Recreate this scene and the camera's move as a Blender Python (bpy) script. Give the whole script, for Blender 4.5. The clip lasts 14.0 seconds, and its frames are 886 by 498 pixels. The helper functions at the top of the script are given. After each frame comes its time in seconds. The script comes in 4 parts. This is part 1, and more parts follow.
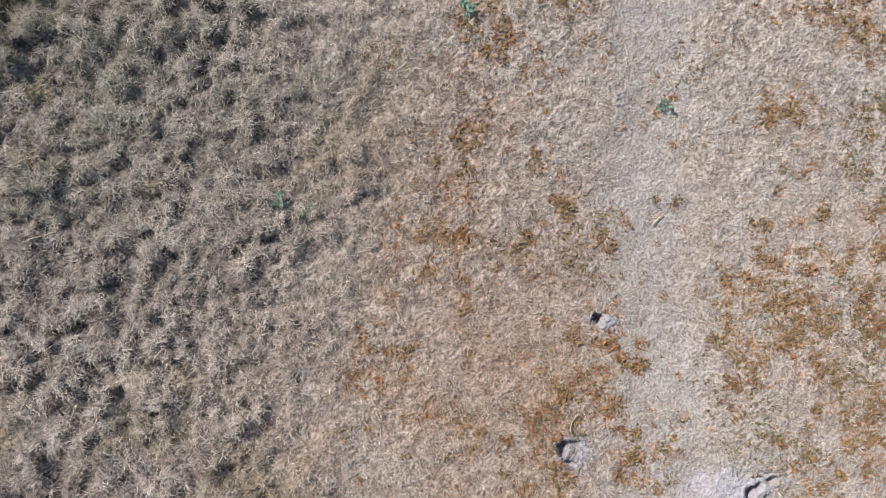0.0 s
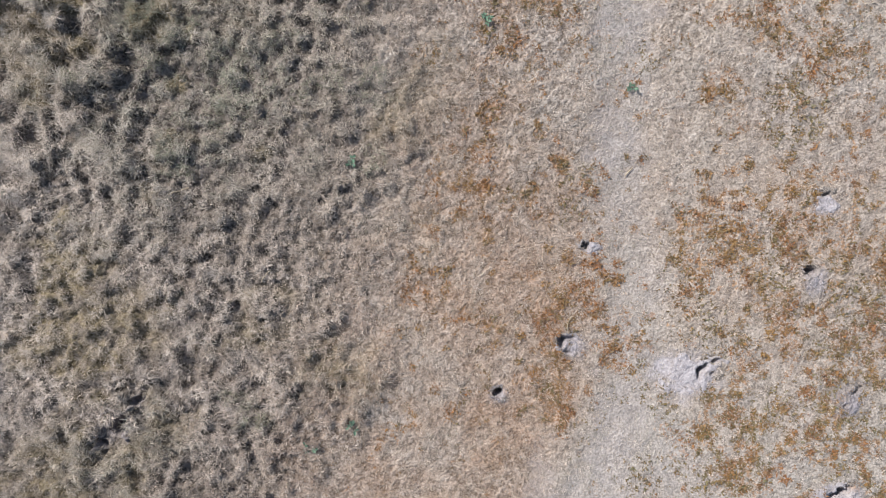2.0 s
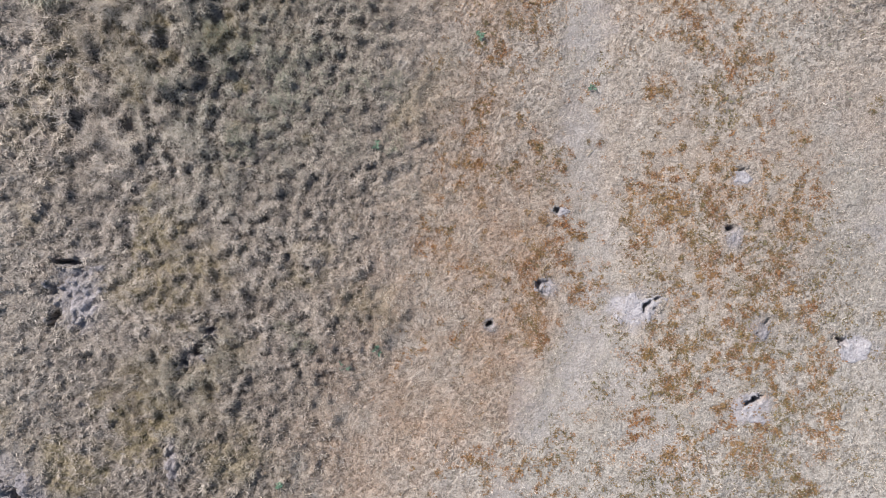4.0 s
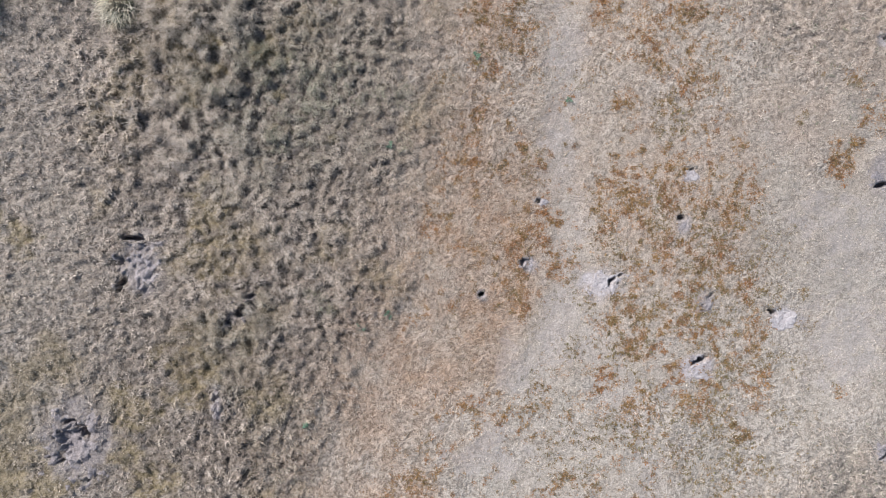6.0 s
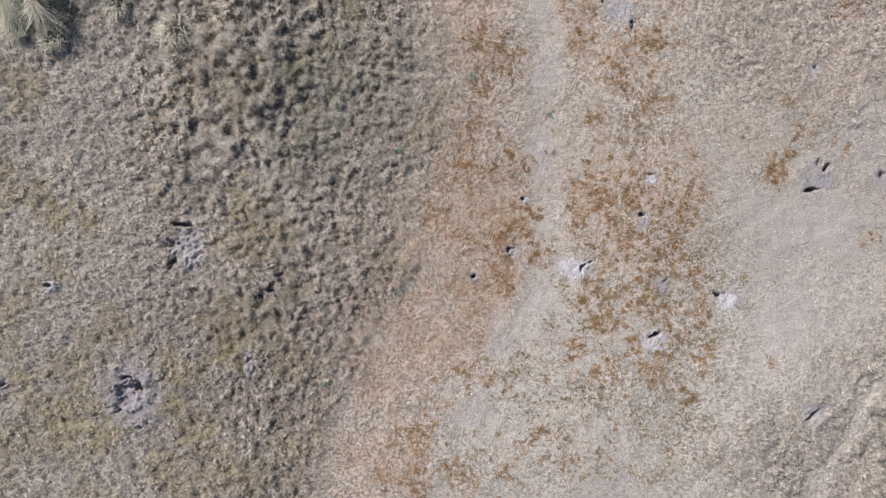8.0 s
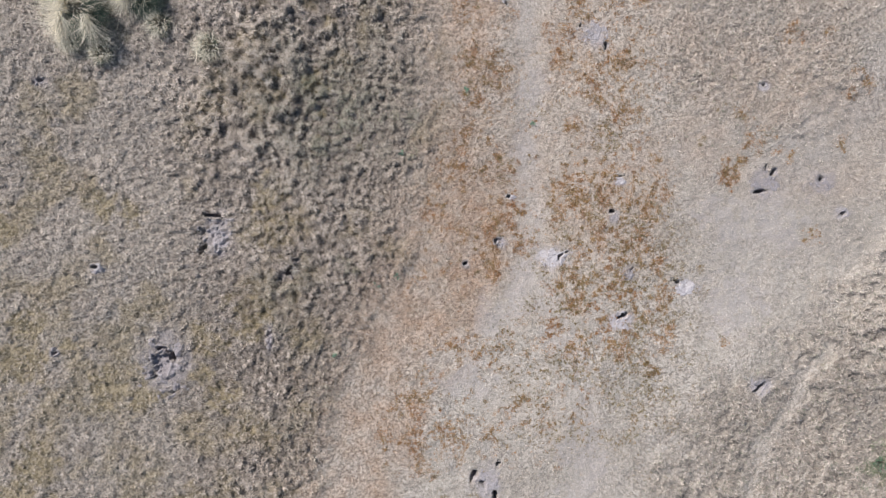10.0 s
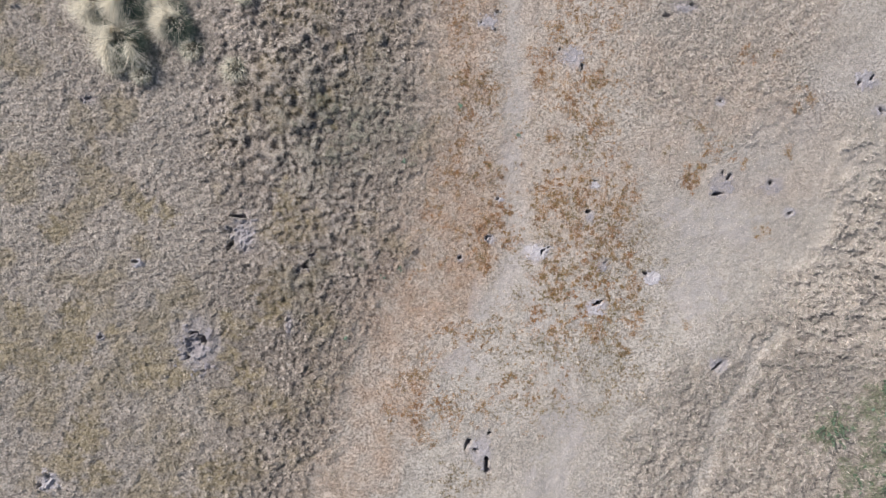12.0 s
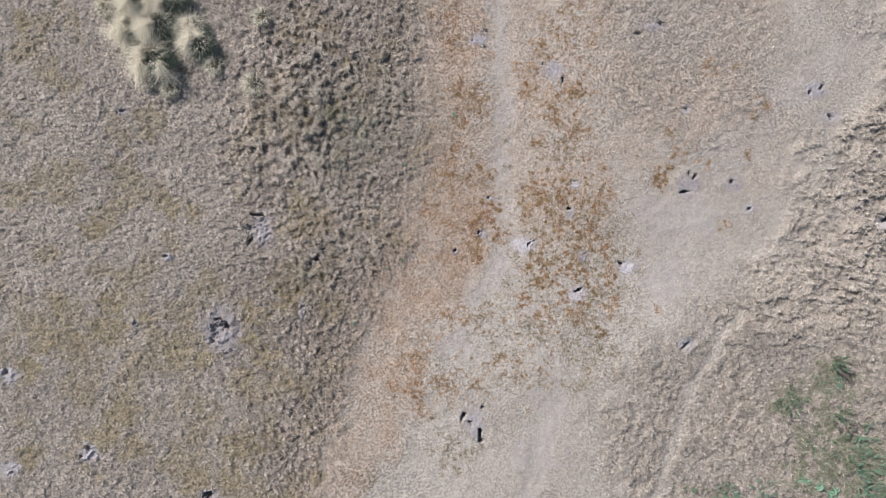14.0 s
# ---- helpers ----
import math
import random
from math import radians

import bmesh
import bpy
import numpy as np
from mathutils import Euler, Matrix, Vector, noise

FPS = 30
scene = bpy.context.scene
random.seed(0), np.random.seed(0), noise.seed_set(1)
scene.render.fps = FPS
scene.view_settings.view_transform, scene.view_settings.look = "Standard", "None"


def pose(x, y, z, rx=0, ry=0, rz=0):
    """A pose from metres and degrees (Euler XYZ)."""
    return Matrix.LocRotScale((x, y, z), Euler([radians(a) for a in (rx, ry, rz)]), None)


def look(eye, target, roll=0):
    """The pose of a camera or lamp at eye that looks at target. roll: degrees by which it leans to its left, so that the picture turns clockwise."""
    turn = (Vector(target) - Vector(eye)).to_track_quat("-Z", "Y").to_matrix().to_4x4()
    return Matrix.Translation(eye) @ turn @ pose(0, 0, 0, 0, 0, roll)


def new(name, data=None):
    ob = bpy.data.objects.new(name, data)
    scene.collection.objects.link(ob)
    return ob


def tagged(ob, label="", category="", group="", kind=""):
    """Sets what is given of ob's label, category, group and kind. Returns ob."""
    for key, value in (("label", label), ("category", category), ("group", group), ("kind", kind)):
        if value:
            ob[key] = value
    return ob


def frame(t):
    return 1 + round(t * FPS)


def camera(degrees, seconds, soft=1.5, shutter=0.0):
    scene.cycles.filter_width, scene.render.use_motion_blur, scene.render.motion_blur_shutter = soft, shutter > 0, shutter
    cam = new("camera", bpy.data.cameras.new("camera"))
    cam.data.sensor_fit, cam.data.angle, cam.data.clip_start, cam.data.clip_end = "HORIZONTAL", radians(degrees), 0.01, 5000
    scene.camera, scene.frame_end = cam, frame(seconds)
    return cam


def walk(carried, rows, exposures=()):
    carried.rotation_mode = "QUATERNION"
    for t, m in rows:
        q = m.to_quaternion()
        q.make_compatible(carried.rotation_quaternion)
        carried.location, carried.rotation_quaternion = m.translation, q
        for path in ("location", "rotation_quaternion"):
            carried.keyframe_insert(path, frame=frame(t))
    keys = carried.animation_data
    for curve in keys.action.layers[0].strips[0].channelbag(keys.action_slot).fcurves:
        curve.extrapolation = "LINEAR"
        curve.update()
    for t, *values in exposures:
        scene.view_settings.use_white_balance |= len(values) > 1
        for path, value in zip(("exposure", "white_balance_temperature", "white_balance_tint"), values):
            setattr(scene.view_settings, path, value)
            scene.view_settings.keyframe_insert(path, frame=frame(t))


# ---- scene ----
cam = camera(72.0, 14.0, soft=1.0)
TILT = (-1.62, 0.27)
# seconds, eye, heading in degrees
PATH = [
    (0, (0.110, 1.302, 2.798), -0.34),
    (0.5, (0.062, 1.227, 3.080), -0.95),
    (1, (-0.003, 1.142, 3.329), -1.06),
    (1.5, (-0.049, 1.075, 3.563), -1.21),
    (2, (-0.070, 1.001, 3.831), -1.31),
    (2.5, (-0.096, 0.938, 4.094), -1.43),
    (3, (-0.109, 0.854, 4.330), -1.43),
    (3.2, (-0.105, 0.828, 4.467), -1.51),
    (5.3, (-0.100, 0.647, 5.587), -1.08),
    (5.5, (-0.110, 0.639, 5.677), -0.99),
    (6, (-0.107, 0.598, 6.009), -0.67),
    (6.5, (-0.085, 0.562, 6.291), -0.53),
    (7, (-0.094, 0.521, 6.566), -0.42),
    (7.5, (-0.106, 0.505, 6.850), -0.13),
    (8, (-0.090, 0.499, 7.170), 0.24),
    (10.3, (-0.010, 0.390, 8.415), 0.90),
    (10.5, (0.002, 0.386, 8.536), 0.84),
    (11, (0.001, 0.363, 8.824), 0.71),
    (11.5, (-0.004, 0.357, 9.104), 0.72),
    (12, (0.017, 0.372, 9.420), 0.73),
    (12.5, (0.040, 0.361, 9.694), 0.63),
    (13, (0.058, 0.336, 9.954), 0.55),
    (13.5, (0.081, 0.319, 10.234), 0.53),
    (14, (0.081, 0.296, 10.556), 0.32),
]
walk(cam, [(t, pose(*eye, *TILT, heading)) for t, eye, heading in PATH], ((0.0, 0.26),))

# ---- light ----
SUN_FROM = Vector((-0.62, 0.52, 0.66)).normalized()
world = bpy.data.worlds.new("world")
scene.world = world
world.use_nodes = True
sky = world.node_tree.nodes.new("ShaderNodeTexSky")
sky.sky_type, sky.sun_disc = "NISHITA", False
sky.sun_elevation = math.asin(SUN_FROM.z)
sky.sun_rotation = math.atan2(SUN_FROM.x, SUN_FROM.y)
background = world.node_tree.nodes["Background"]
world.node_tree.links.new(sky.outputs[0], background.inputs[0])
background.inputs[1].default_value = 0.11
sun = new("sun", bpy.data.lights.new("sun", "SUN"))
sun.data.energy, sun.data.angle, sun.data.color = 5.0, radians(0.5), (1.0, 0.965, 0.945)
sun.matrix_world = look(SUN_FROM * 30, (0, 0, 0))

rng = np.random.default_rng(7)


# ---- fields over the meadow: all work on numpy arrays of x and y in metres ----
def vn(x, y, size, seed):
    """Smooth value noise from -1 to 1 whose cells are size metres wide."""
    c, s = math.cos(seed * 1.7), math.sin(seed * 1.7)
    u, v = (x * c - y * s) / size + 17.3 * seed, (x * s + y * c) / size - 9.1 * seed
    i, j = np.floor(u).astype(np.int64), np.floor(v).astype(np.int64)
    a, b = u - i, v - j
    a, b = a * a * (3 - 2 * a), b * b * (3 - 2 * b)

    def cell(p, q):
        h = (p * 374761393 + q * 668265263 + seed * 1442695041) & 0xFFFFFFFF
        h = ((h ^ (h >> 13)) * 1274126177) & 0xFFFFFFFF
        return ((h ^ (h >> 16)) & 0xFFFF) / 32767.5 - 1

    low = cell(i, j) * (1 - a) + cell(i + 1, j) * a
    high = cell(i, j + 1) * (1 - a) + cell(i + 1, j + 1) * a
    return low * (1 - b) + high * b


def step(v, low, high):
    f = np.clip((v - low) / (high - low), 0, 1)
    return f * f * (3 - 2 * f)


def blobs(x, y, rows, ragged=0.35, seed=5):
    """1 inside round patches (x, y, radius) with ragged edges, 0 outside."""
    out = np.zeros_like(x)
    wob = ragged * (vn(x, y, 0.11, seed) + 0.6 * vn(x, y, 0.05, seed + 1))
    for row in rows:
        bx, by, r = row[:3]
        d = np.hypot(x - bx, y - by) / r
        out = np.maximum(out, step(1.25 - d + wob, 0.0, 0.6))
    return out


def near_line(x, y, pts):
    """Distance in metres to a line of points."""
    best = np.full_like(x, 1e9)
    for (ax, ay), (bx, by) in zip(pts, pts[1:]):
        dx, dy = bx - ax, by - ay
        f = np.clip(((x - ax) * dx + (y - ay) * dy) / (dx * dx + dy * dy), 0, 1)
        best = np.minimum(best, np.hypot(x - ax - f * dx, y - ay - f * dy))
    return best


EDGE_Y = (-5.5, -4.2, -3.2, -2.4, -1.7, -1.1, -0.35, 0.15, 0.65, 1.2, 2.0, 2.9, 4.2)
EDGE_X = (-2.4, -2.1, -1.83, -1.64, -1.42, -1.22, -0.88, -0.6, -0.5, -0.34, -0.3, -0.3, -0.32)
ROUGH_Y = (-5.5, -4.2, -2.8, -1.83, -0.96, -0.6, -0.29, 0.47, 1.13, 2.08, 2.55)
ROUGH_X = (3.3, 3.1, 2.9, 3.45, 4.5, 5.2, 5.4, 5.85, 6.2, 6.75, 7.4)
FOOTPATH = ((3.6, -4.9), (3.82, -4.24), (4.0, -3.56), (4.18, -2.98), (4.4, -2.3), (4.68, -1.92), (4.95, -1.34), (5.23, -1.05))
TRAIL = ((8.5, 4.6), (7.6, 3.9), (6.0, 2.85), (5.1, 1.9), (3.9, 0.2))
TRACK = ((0.94, 5.5), (0.96, 4.7), (1.0, 3.6), (1.06, 2.4), (1.07, 1.7), (1.06, 1.1), (1.14, 0.5), (1.1, 0.0), (0.96, -0.5), (0.7, -0.9))
LANE = ((1.14, -0.24), (1.43, -0.71), (1.77, -1.47), (1.98, -2.43), (1.8, -3.39), (1.57, -4.36), (1.5, -5.5))

# patches: x, y, radius
RUST_A = [(0.61, 2.68, 0.18), (0.72, 2.52, 0.1), (0.61, 2.35, 0.09), (0.25, 2.74, 0.17), (0.3, 2.2, 0.12),
          (-0.17, 2.09, 0.09), (1.55, 2.73, 0.16), (1.54, 2.32, 0.07), (1.68, 1.85, 0.14), (0.88, 1.25, 0.12),
          (0.9, 1.38, 0.08), (0.73, 0.54, 0.25), (0.84, 0.76, 0.14), (0.98, 0.25, 0.18), (0.57, -0.02, 0.18),
          (0.62, -0.14, 0.09), (-0.21, 0.6, 0.09), (1.51, 1.05, 0.1), (1.68, 0.86, 0.25), (1.48, 0.69, 0.14),
          (1.79, 0.97, 0.14), (2.01, 0.46, 0.17), (2.07, 0.91, 0.2), (2.23, 2.66, 0.22), (1.79, 2.56, 0.18),
          (1.96, 2.23, 0.16), (2.4, 1.29, 0.1), (2.18, 1.24, 0.12), (2.54, 0.24, 0.2), (2.01, 0.33, 0.16),
          (0.1, -1.14, 0.1)]
RUST_B = [(2.67, 0.73, 0.21), (2.4, 0.79, 0.1), (2.9, 0.93, 0.09), (3.78, 1.22, 0.16), (3.75, 1.41, 0.09),
          (3.94, 1.41, 0.08), (4.02, 1.63, 0.08), (1.51, -0.26, 0.16), (1.67, -0.14, 0.16), (1.73, -0.48, 0.18),
          (1.79, 0.19, 0.13), (1.5, -0.87, 0.17), (2.79, -0.02, 0.13), (2.95, -0.38, 0.14), (2.9, -0.61, 0.1),
          (1.78, -1.16, 0.13), (2.29, -1.16, 0.16), (2.96, -1, 0.17), (2.79, -1.45, 0.11), (-0.24, -1.82, 0.09),
          (2.45, -0.83, 0.1), (3.76, -0.78, 0.07), (3.76, -1.01, 0.07), (2.26, -0.26, 0.1)]
RUST_C = [(-0.08, -2.35, 0.25), (-0.41, -1.97, 0.19), (-0.36, -2.45, 0.21), (0.21, -2.64, 0.13),
          (-0.84, -2.46, 0.11), (-0.26, -2.83, 0.15), (1.47, 3.06, 0.19), (1.52, 2.78, 0.13), (1.81, 2.69, 0.15),
          (1.7, 3.44, 0.19), (0.63, 2.49, 0.19), (0.25, 2.77, 0.21), (0.06, 3.98, 0.27), (0.15, 3.42, 0.15),
          (0.81, 3.29, 0.09), (4.57, 3.09, 0.15), (5.04, 3.14, 0.09), (3.93, 2.1, 0.13), (5.52, 2.53, 0.15),
          (5.34, 2.35, 0.09), (5.26, 1.69, 0.09), (2.04, 2.6, 0.15), (2.24, 2.04, 0.25), (2.59, 3.58, 0.11),
          (4.13, 1.68, 0.19), (4.56, 1.54, 0.11), (4.91, 0.42, 0.11)]
RUST_D = [(0.57, 2.34, 0.04), (0.23, 1.72, 0.07), (-0.2, 0.59, 0.07), (-0.28, 0.81, 0.05), (0.48, 1.23, 0.07),
          (0.49, 1.1, 0.04), (0.53, 1.35, 0.04), (0.67, 1.39, 0.04), (0.93, 1.57, 0.05), (1.69, 1.82, 0.06),
          (1.71, 1.68, 0.05), (2.03, 2.14, 0.1), (2.09, 1.84, 0.08), (2.03, 1.73, 0.05), (2.14, 1.72, 0.07),
          (2.09, 1.56, 0.06), (2.27, 1.79, 0.05), (0.89, 1.22, 0.1), (1.42, 1.21, 0.05), (1.54, 1.08, 0.04),
          (1.63, 0.87, 0.12), (1.71, 0.93, 0.05), (1.47, 0.75, 0.08), (1.44, 0.62, 0.06), (0.98, 0.66, 0.06),
          (0.89, 0.41, 0.09), (0.85, 0.26, 0.07), (1.04, 0.41, 0.05), (1.78, 0.4, 0.06), (2.07, 0.33, 0.08),
          (2.09, 0.21, 0.05)]
RUST_E = [(1.66, -0.16, 0.1), (1.53, -0.16, 0.05), (1.5, -0.29, 0.05), (1.72, -0.32, 0.07), (2.21, 0.48, 0.08),
          (2.06, 0.74, 0.05), (2.09, 0.89, 0.08), (2.15, 1.07, 0.07), (2.06, 1.07, 0.06), (2.21, 1.26, 0.05),
          (0.63, 0.08, 0.08), (0.51, 0.01, 0.05), (0.57, -0.18, 0.08), (0.41, -0.14, 0.05), (0.73, 0.54, 0.04),
          (0.61, 0.58, 0.04), (0.77, 0.94, 0.04), (0.67, 0.42, 0.04)]
OCHRE = [(1.19, 2.08, 0.1), (2.07, 1.79, 0.13), (2.31, 2.12, 0.12), (2.12, 1.6, 0.12), (2.06, -0.43, 0.09),
         (3.43, -0.39, 0.09), (3.4, -0.05, 0.07), (3.01, -0.78, 0.11), (3.12, -0.64, 0.09), (3.55, 2.07, 0.08),
         (3.88, 2.04, 0.08), (3.36, 1.64, 0.06), (3.25, 2.24, 0.07), (1.39, -0.42, 0.04), (0.74, 1.18, 0.13),
         (0.22, -3.6, 0.32), (-1.31, -4.01, 0.21), (1.19, 2.05, 0.09), (1.06, 2.19, 0.04), (1.07, 1.69, 0.04),
         (1.08, 1.43, 0.04), (1.13, 0.16, 0.04), (2.32, 2.08, 0.07), (0.22, 2.18, 0.05), (-0.1, 2.11, 0.04)]
OLIVE = [(-2.38, 0.77, 0.25), (-2.38, 0.3, 0.27), (-4.66, 0.71, 0.21), (-4.28, 0.62, 0.17), (-5.99, 0.36, 0.23),
         (-4.85, 0.89, 0.15), (-5.72, -1.45, 0.34), (-6.3, -1.65, 0.21), (-4.57, -1.82, 0.34), (-3.33, -1.57, 0.17),
         (-3.23, -1.14, 0.25), (-2.66, -0.75, 0.3), (-3.04, -1.9, 0.21), (-7.2, 3.83, 0.19), (-7.21, -2.14, 0.23),
         (-6.58, -0.98, 0.25), (-5.72, -1.02, 0.25), (-4.09, -1.91, 0.23), (-5.54, -2.89, 0.32),
         (-5.35, -3.47, 0.27), (-5.83, -3.28, 0.25), (-4.29, -4.04, 0.32), (-3.42, -3.45, 0.32),
         (-3.62, -4.03, 0.28), (-7.18, -3.68, 0.25), (-6.87, -1.65, 0.25), (-2.17, -4.02, 0.15),
         (-5.14, -1.25, 0.11), (-2.75, -2.38, 0.17), (-1.82, 2.38, 0.15), (-1.63, 3.13, 0.13)]
OLIVE_NEAR = [(-2.59, 1.91, 0.11), (-2.36, 2.43, 0.09), (-2.3, 2.18, 0.09), (-1.61, 2.25, 0.05), (-1.71, 1.96, 0.05),
              (-2.54, 0.74, 0.1), (-2.62, 0.49, 0.06), (-2.29, 0.52, 0.18), (-2.06, 0.48, 0.1), (-2.12, 0.23, 0.08),
              (-2.45, 1.15, 0.05), (-2.66, -0.52, 0.12), (-1.75, 1.64, 0.05), (-2.39, -0.2, 0.07),
              (-1.21, 1.52, 0.06)]
GREEN = [(-0.51, 1.89, 0.13), (-1.87, 2.35, 0.12), (-1.03, 1.98, 0.05), (-0.53, 1.47, 0.09), (-1.41, 0.03, 0.06),
         (-0.98, 0.06, 0.06), (-1.28, -0.15, 0.09), (-1.66, 2.27, 0.11), (-0.93, 1.87, 0.08), (-1.53, 1.78, 0.09),
         (-1.72, 1.47, 0.09), (-0.75, 1.94, 0.09), (-2.31, 1.97, 0.09), (-1.71, 0.68, 0.05), (-0.56, 2.35, 0.05)]
HOLLOWS = [(-2, 2.25, 0.05), (-2.34, 2.08, 0.06), (-2.11, 1.69, 0.05), (-2.34, 1.27, 0.09), (-2.59, 1.13, 0.05),
           (-2.58, 2.29, 0.05), (-1.67, 2.03, 0.05), (-0.71, 2.25, 0.05), (-2.22, 1.48, 0.05), (-2.64, 1.66, 0.05),
           (-2.81, 1.03, 0.05), (-0.95, 0.06, 0.05), (-1.36, 0.5, 0.05), (-0.82, 1.9, 0.05), (-2.25, -0.24, 0.05),
           (-1.14, -0.37, 0.05), (-1.66, 0.22, 0.05)]
HOLLOWS_FAR = [(-2, 2.1, 0.09), (-1.71, 0.69, 0.07), (-3.04, 1.71, 0.08), (-2.33, 1.25, 0.09), (-2.95, 3.59, 0.08),
               (-2.19, -0.27, 0.08), (-2.28, -2.09, 0.09), (-2.85, -3.25, 0.09), (-2.09, -1.51, 0.07),
               (-3.23, -2.77, 0.07), (-0.78, 2.95, 0.09), (-0.88, 3.23, 0.08), (-0.59, 3, 0.08), (-2.66, 1.01, 0.08),
               (-2.76, 2, 0.07), (-1.91, 3.36, 0.07), (-5.51, 1.6, 0.08), (-3.52, -2.39, 0.06)]
BLEACHED = [(-6.9, 2.2, 0.7), (-7.3, 2.7, 0.5), (-5.9, 4.1, 0.5), (-3.3, 2.0, 0.3), (-7.2, -0.6, 0.5), (-2.9, 0.5, 0.25),
            (-2.75, 0.1, 0.3), (-6.8, 0.3, 0.4), (-2.0, -3.2, 0.4), (-2.45, 1.15, 0.3), (-3.7, -2.4, 0.25), (-1.2, 0.6, 0.35), (-5.6, -0.8, 0.3)]
GREEN_FAR = [(6.78, -2.28, 0.38), (6.03, -2.58, 0.3), (6.91, -3.63, 0.47), (7.48, -3.62, 0.57), (5.96, -3.73, 0.1), (6.25, -4.02, 0.25),
             (7.3, -4.06, 0.45), (6.5, -2.38, 0.22), (4.9, -4.4, 0.25), (6.6, -3.1, 0.3)]
BARE = [(1.01, -0.14, 0.18), (1.0, -0.47, 0.22), (0.61, -0.69, 0.24), (0.3, -1.6, 0.28), (0.96, 1.58, 0.14), (1.13, 2.35, 0.18),
        (3.85, -0.5, 0.35), (3.73, 0.61, 0.28), (1.9, -2.6, 0.3), (1.75, -3.5, 0.35), (4.5, 0.55, 0.3)]


def shag(x, y):
    """How far the long, matted grass covers the ground."""
    e = np.interp(y, EDGE_Y, EDGE_X)
    soft = 0.28 + 0.25 * step(y, 0.2, 1.4)
    return step(e - x + 0.12 * vn(x, y, 0.5, 11) + 0.16 * vn(x, y, 0.14, 12), -soft, 0.8 * soft)


def tall(x, y):
    """Height of the long grass, against the tallest."""
    t = 0.36 + 0.1 * vn(x, y, 0.9, 13) + (0.06 + 0.14 * step(-1.6 - x, 0, 0.5)) * step(y + 0.3 * vn(x, y, 0.6, 1), 0.9, 1.6) * step(x, -4.3, -3.5)
    for bx, by, r, a in ((-2.4, 1.9, 0.75, 0.5), (-2.9, 1.6, 0.6, 0.25), (-2.6, 3.1, 0.9, 0.35), (-1.2, 0.2, 0.6, 0.12), (-2.1, -0.3, 0.5, 0.3),
                         (-2.3, -1.6, 0.5, 0.25), (-2.7, -3.0, 0.6, 0.3), (-1.8, 0.6, 0.5, 0.15), (-0.8, 3.1, 0.6, 0.3)):
        t = t + a * np.exp(-((x - bx) ** 2 + (y - by) ** 2) / (r * r))
    t = t * (1 - 0.35 * step(-3.4 - x, 0, 0.8))
    return np.clip(t, 0.22, 1.0)


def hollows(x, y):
    """Shaded gaps between the tufts: sunk, and darkened in the blades' colour."""
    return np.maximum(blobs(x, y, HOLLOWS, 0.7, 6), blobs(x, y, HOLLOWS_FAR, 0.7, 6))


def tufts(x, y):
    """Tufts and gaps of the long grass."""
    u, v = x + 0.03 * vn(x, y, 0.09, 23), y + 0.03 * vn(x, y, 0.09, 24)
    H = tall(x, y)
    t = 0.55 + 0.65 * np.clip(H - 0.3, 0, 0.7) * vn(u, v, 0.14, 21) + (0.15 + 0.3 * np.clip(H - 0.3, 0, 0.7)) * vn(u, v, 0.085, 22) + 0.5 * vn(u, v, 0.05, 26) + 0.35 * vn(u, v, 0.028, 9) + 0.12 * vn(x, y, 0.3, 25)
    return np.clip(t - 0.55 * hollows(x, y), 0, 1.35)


def mottle(x, y, seed):
    """Light and dark clumps a few centimetres wide, about -1 to 1."""
    u, v = x + 0.012 * vn(x, y, 0.03, seed + 2), y + 0.012 * vn(x, y, 0.03, seed + 3)
    return 0.75 * vn(u, v, 0.03, seed) + 0.7 * vn(u, v, 0.055, seed + 1)


def rough(x, y):
    e = np.interp(y, ROUGH_Y, ROUGH_X)
    r = step(x - e + 0.4 * vn(x, y, 0.7, 31) + 0.35 * vn(x, y, 0.22, 32), -0.5, 0.9)
    r = r * (0.22 + 0.78 * step(near_line(x, y, FOOTPATH) + 0.08 * vn(x, y, 0.2, 33), 0.0, 0.18))
    north = 0.42 * step(y - 1.5 + 0.6 * vn(x, y, 0.8, 34) + 0.3 * vn(x, y, 0.25, 30), 0, 1.4) * step(x, 2.2, 3.2) * step(6.0 - x, 0, 0.8)
    return np.maximum(r, north)


def clods(x, y):
    """Lumps of the trampled ground, drawn out along the slope where they are largest."""
    u, v = x + 0.05 * vn(x, y, 0.12, 40), y + 0.05 * vn(x, y, 0.12, 41)
    big = step(x, 4.9, 5.8) * step(y, -1.9, -0.9)
    return np.clip(0.5 + (0.2 + 0.3 * big) * vn(u * 0.7 - v * 0.3, v, 0.13, 42) + 0.5 * vn(u, v, 0.075, 43) + 0.6 * vn(x, y, 0.04, 45) + 0.25 * vn(x, y, 0.35, 44), 0, 1.25)


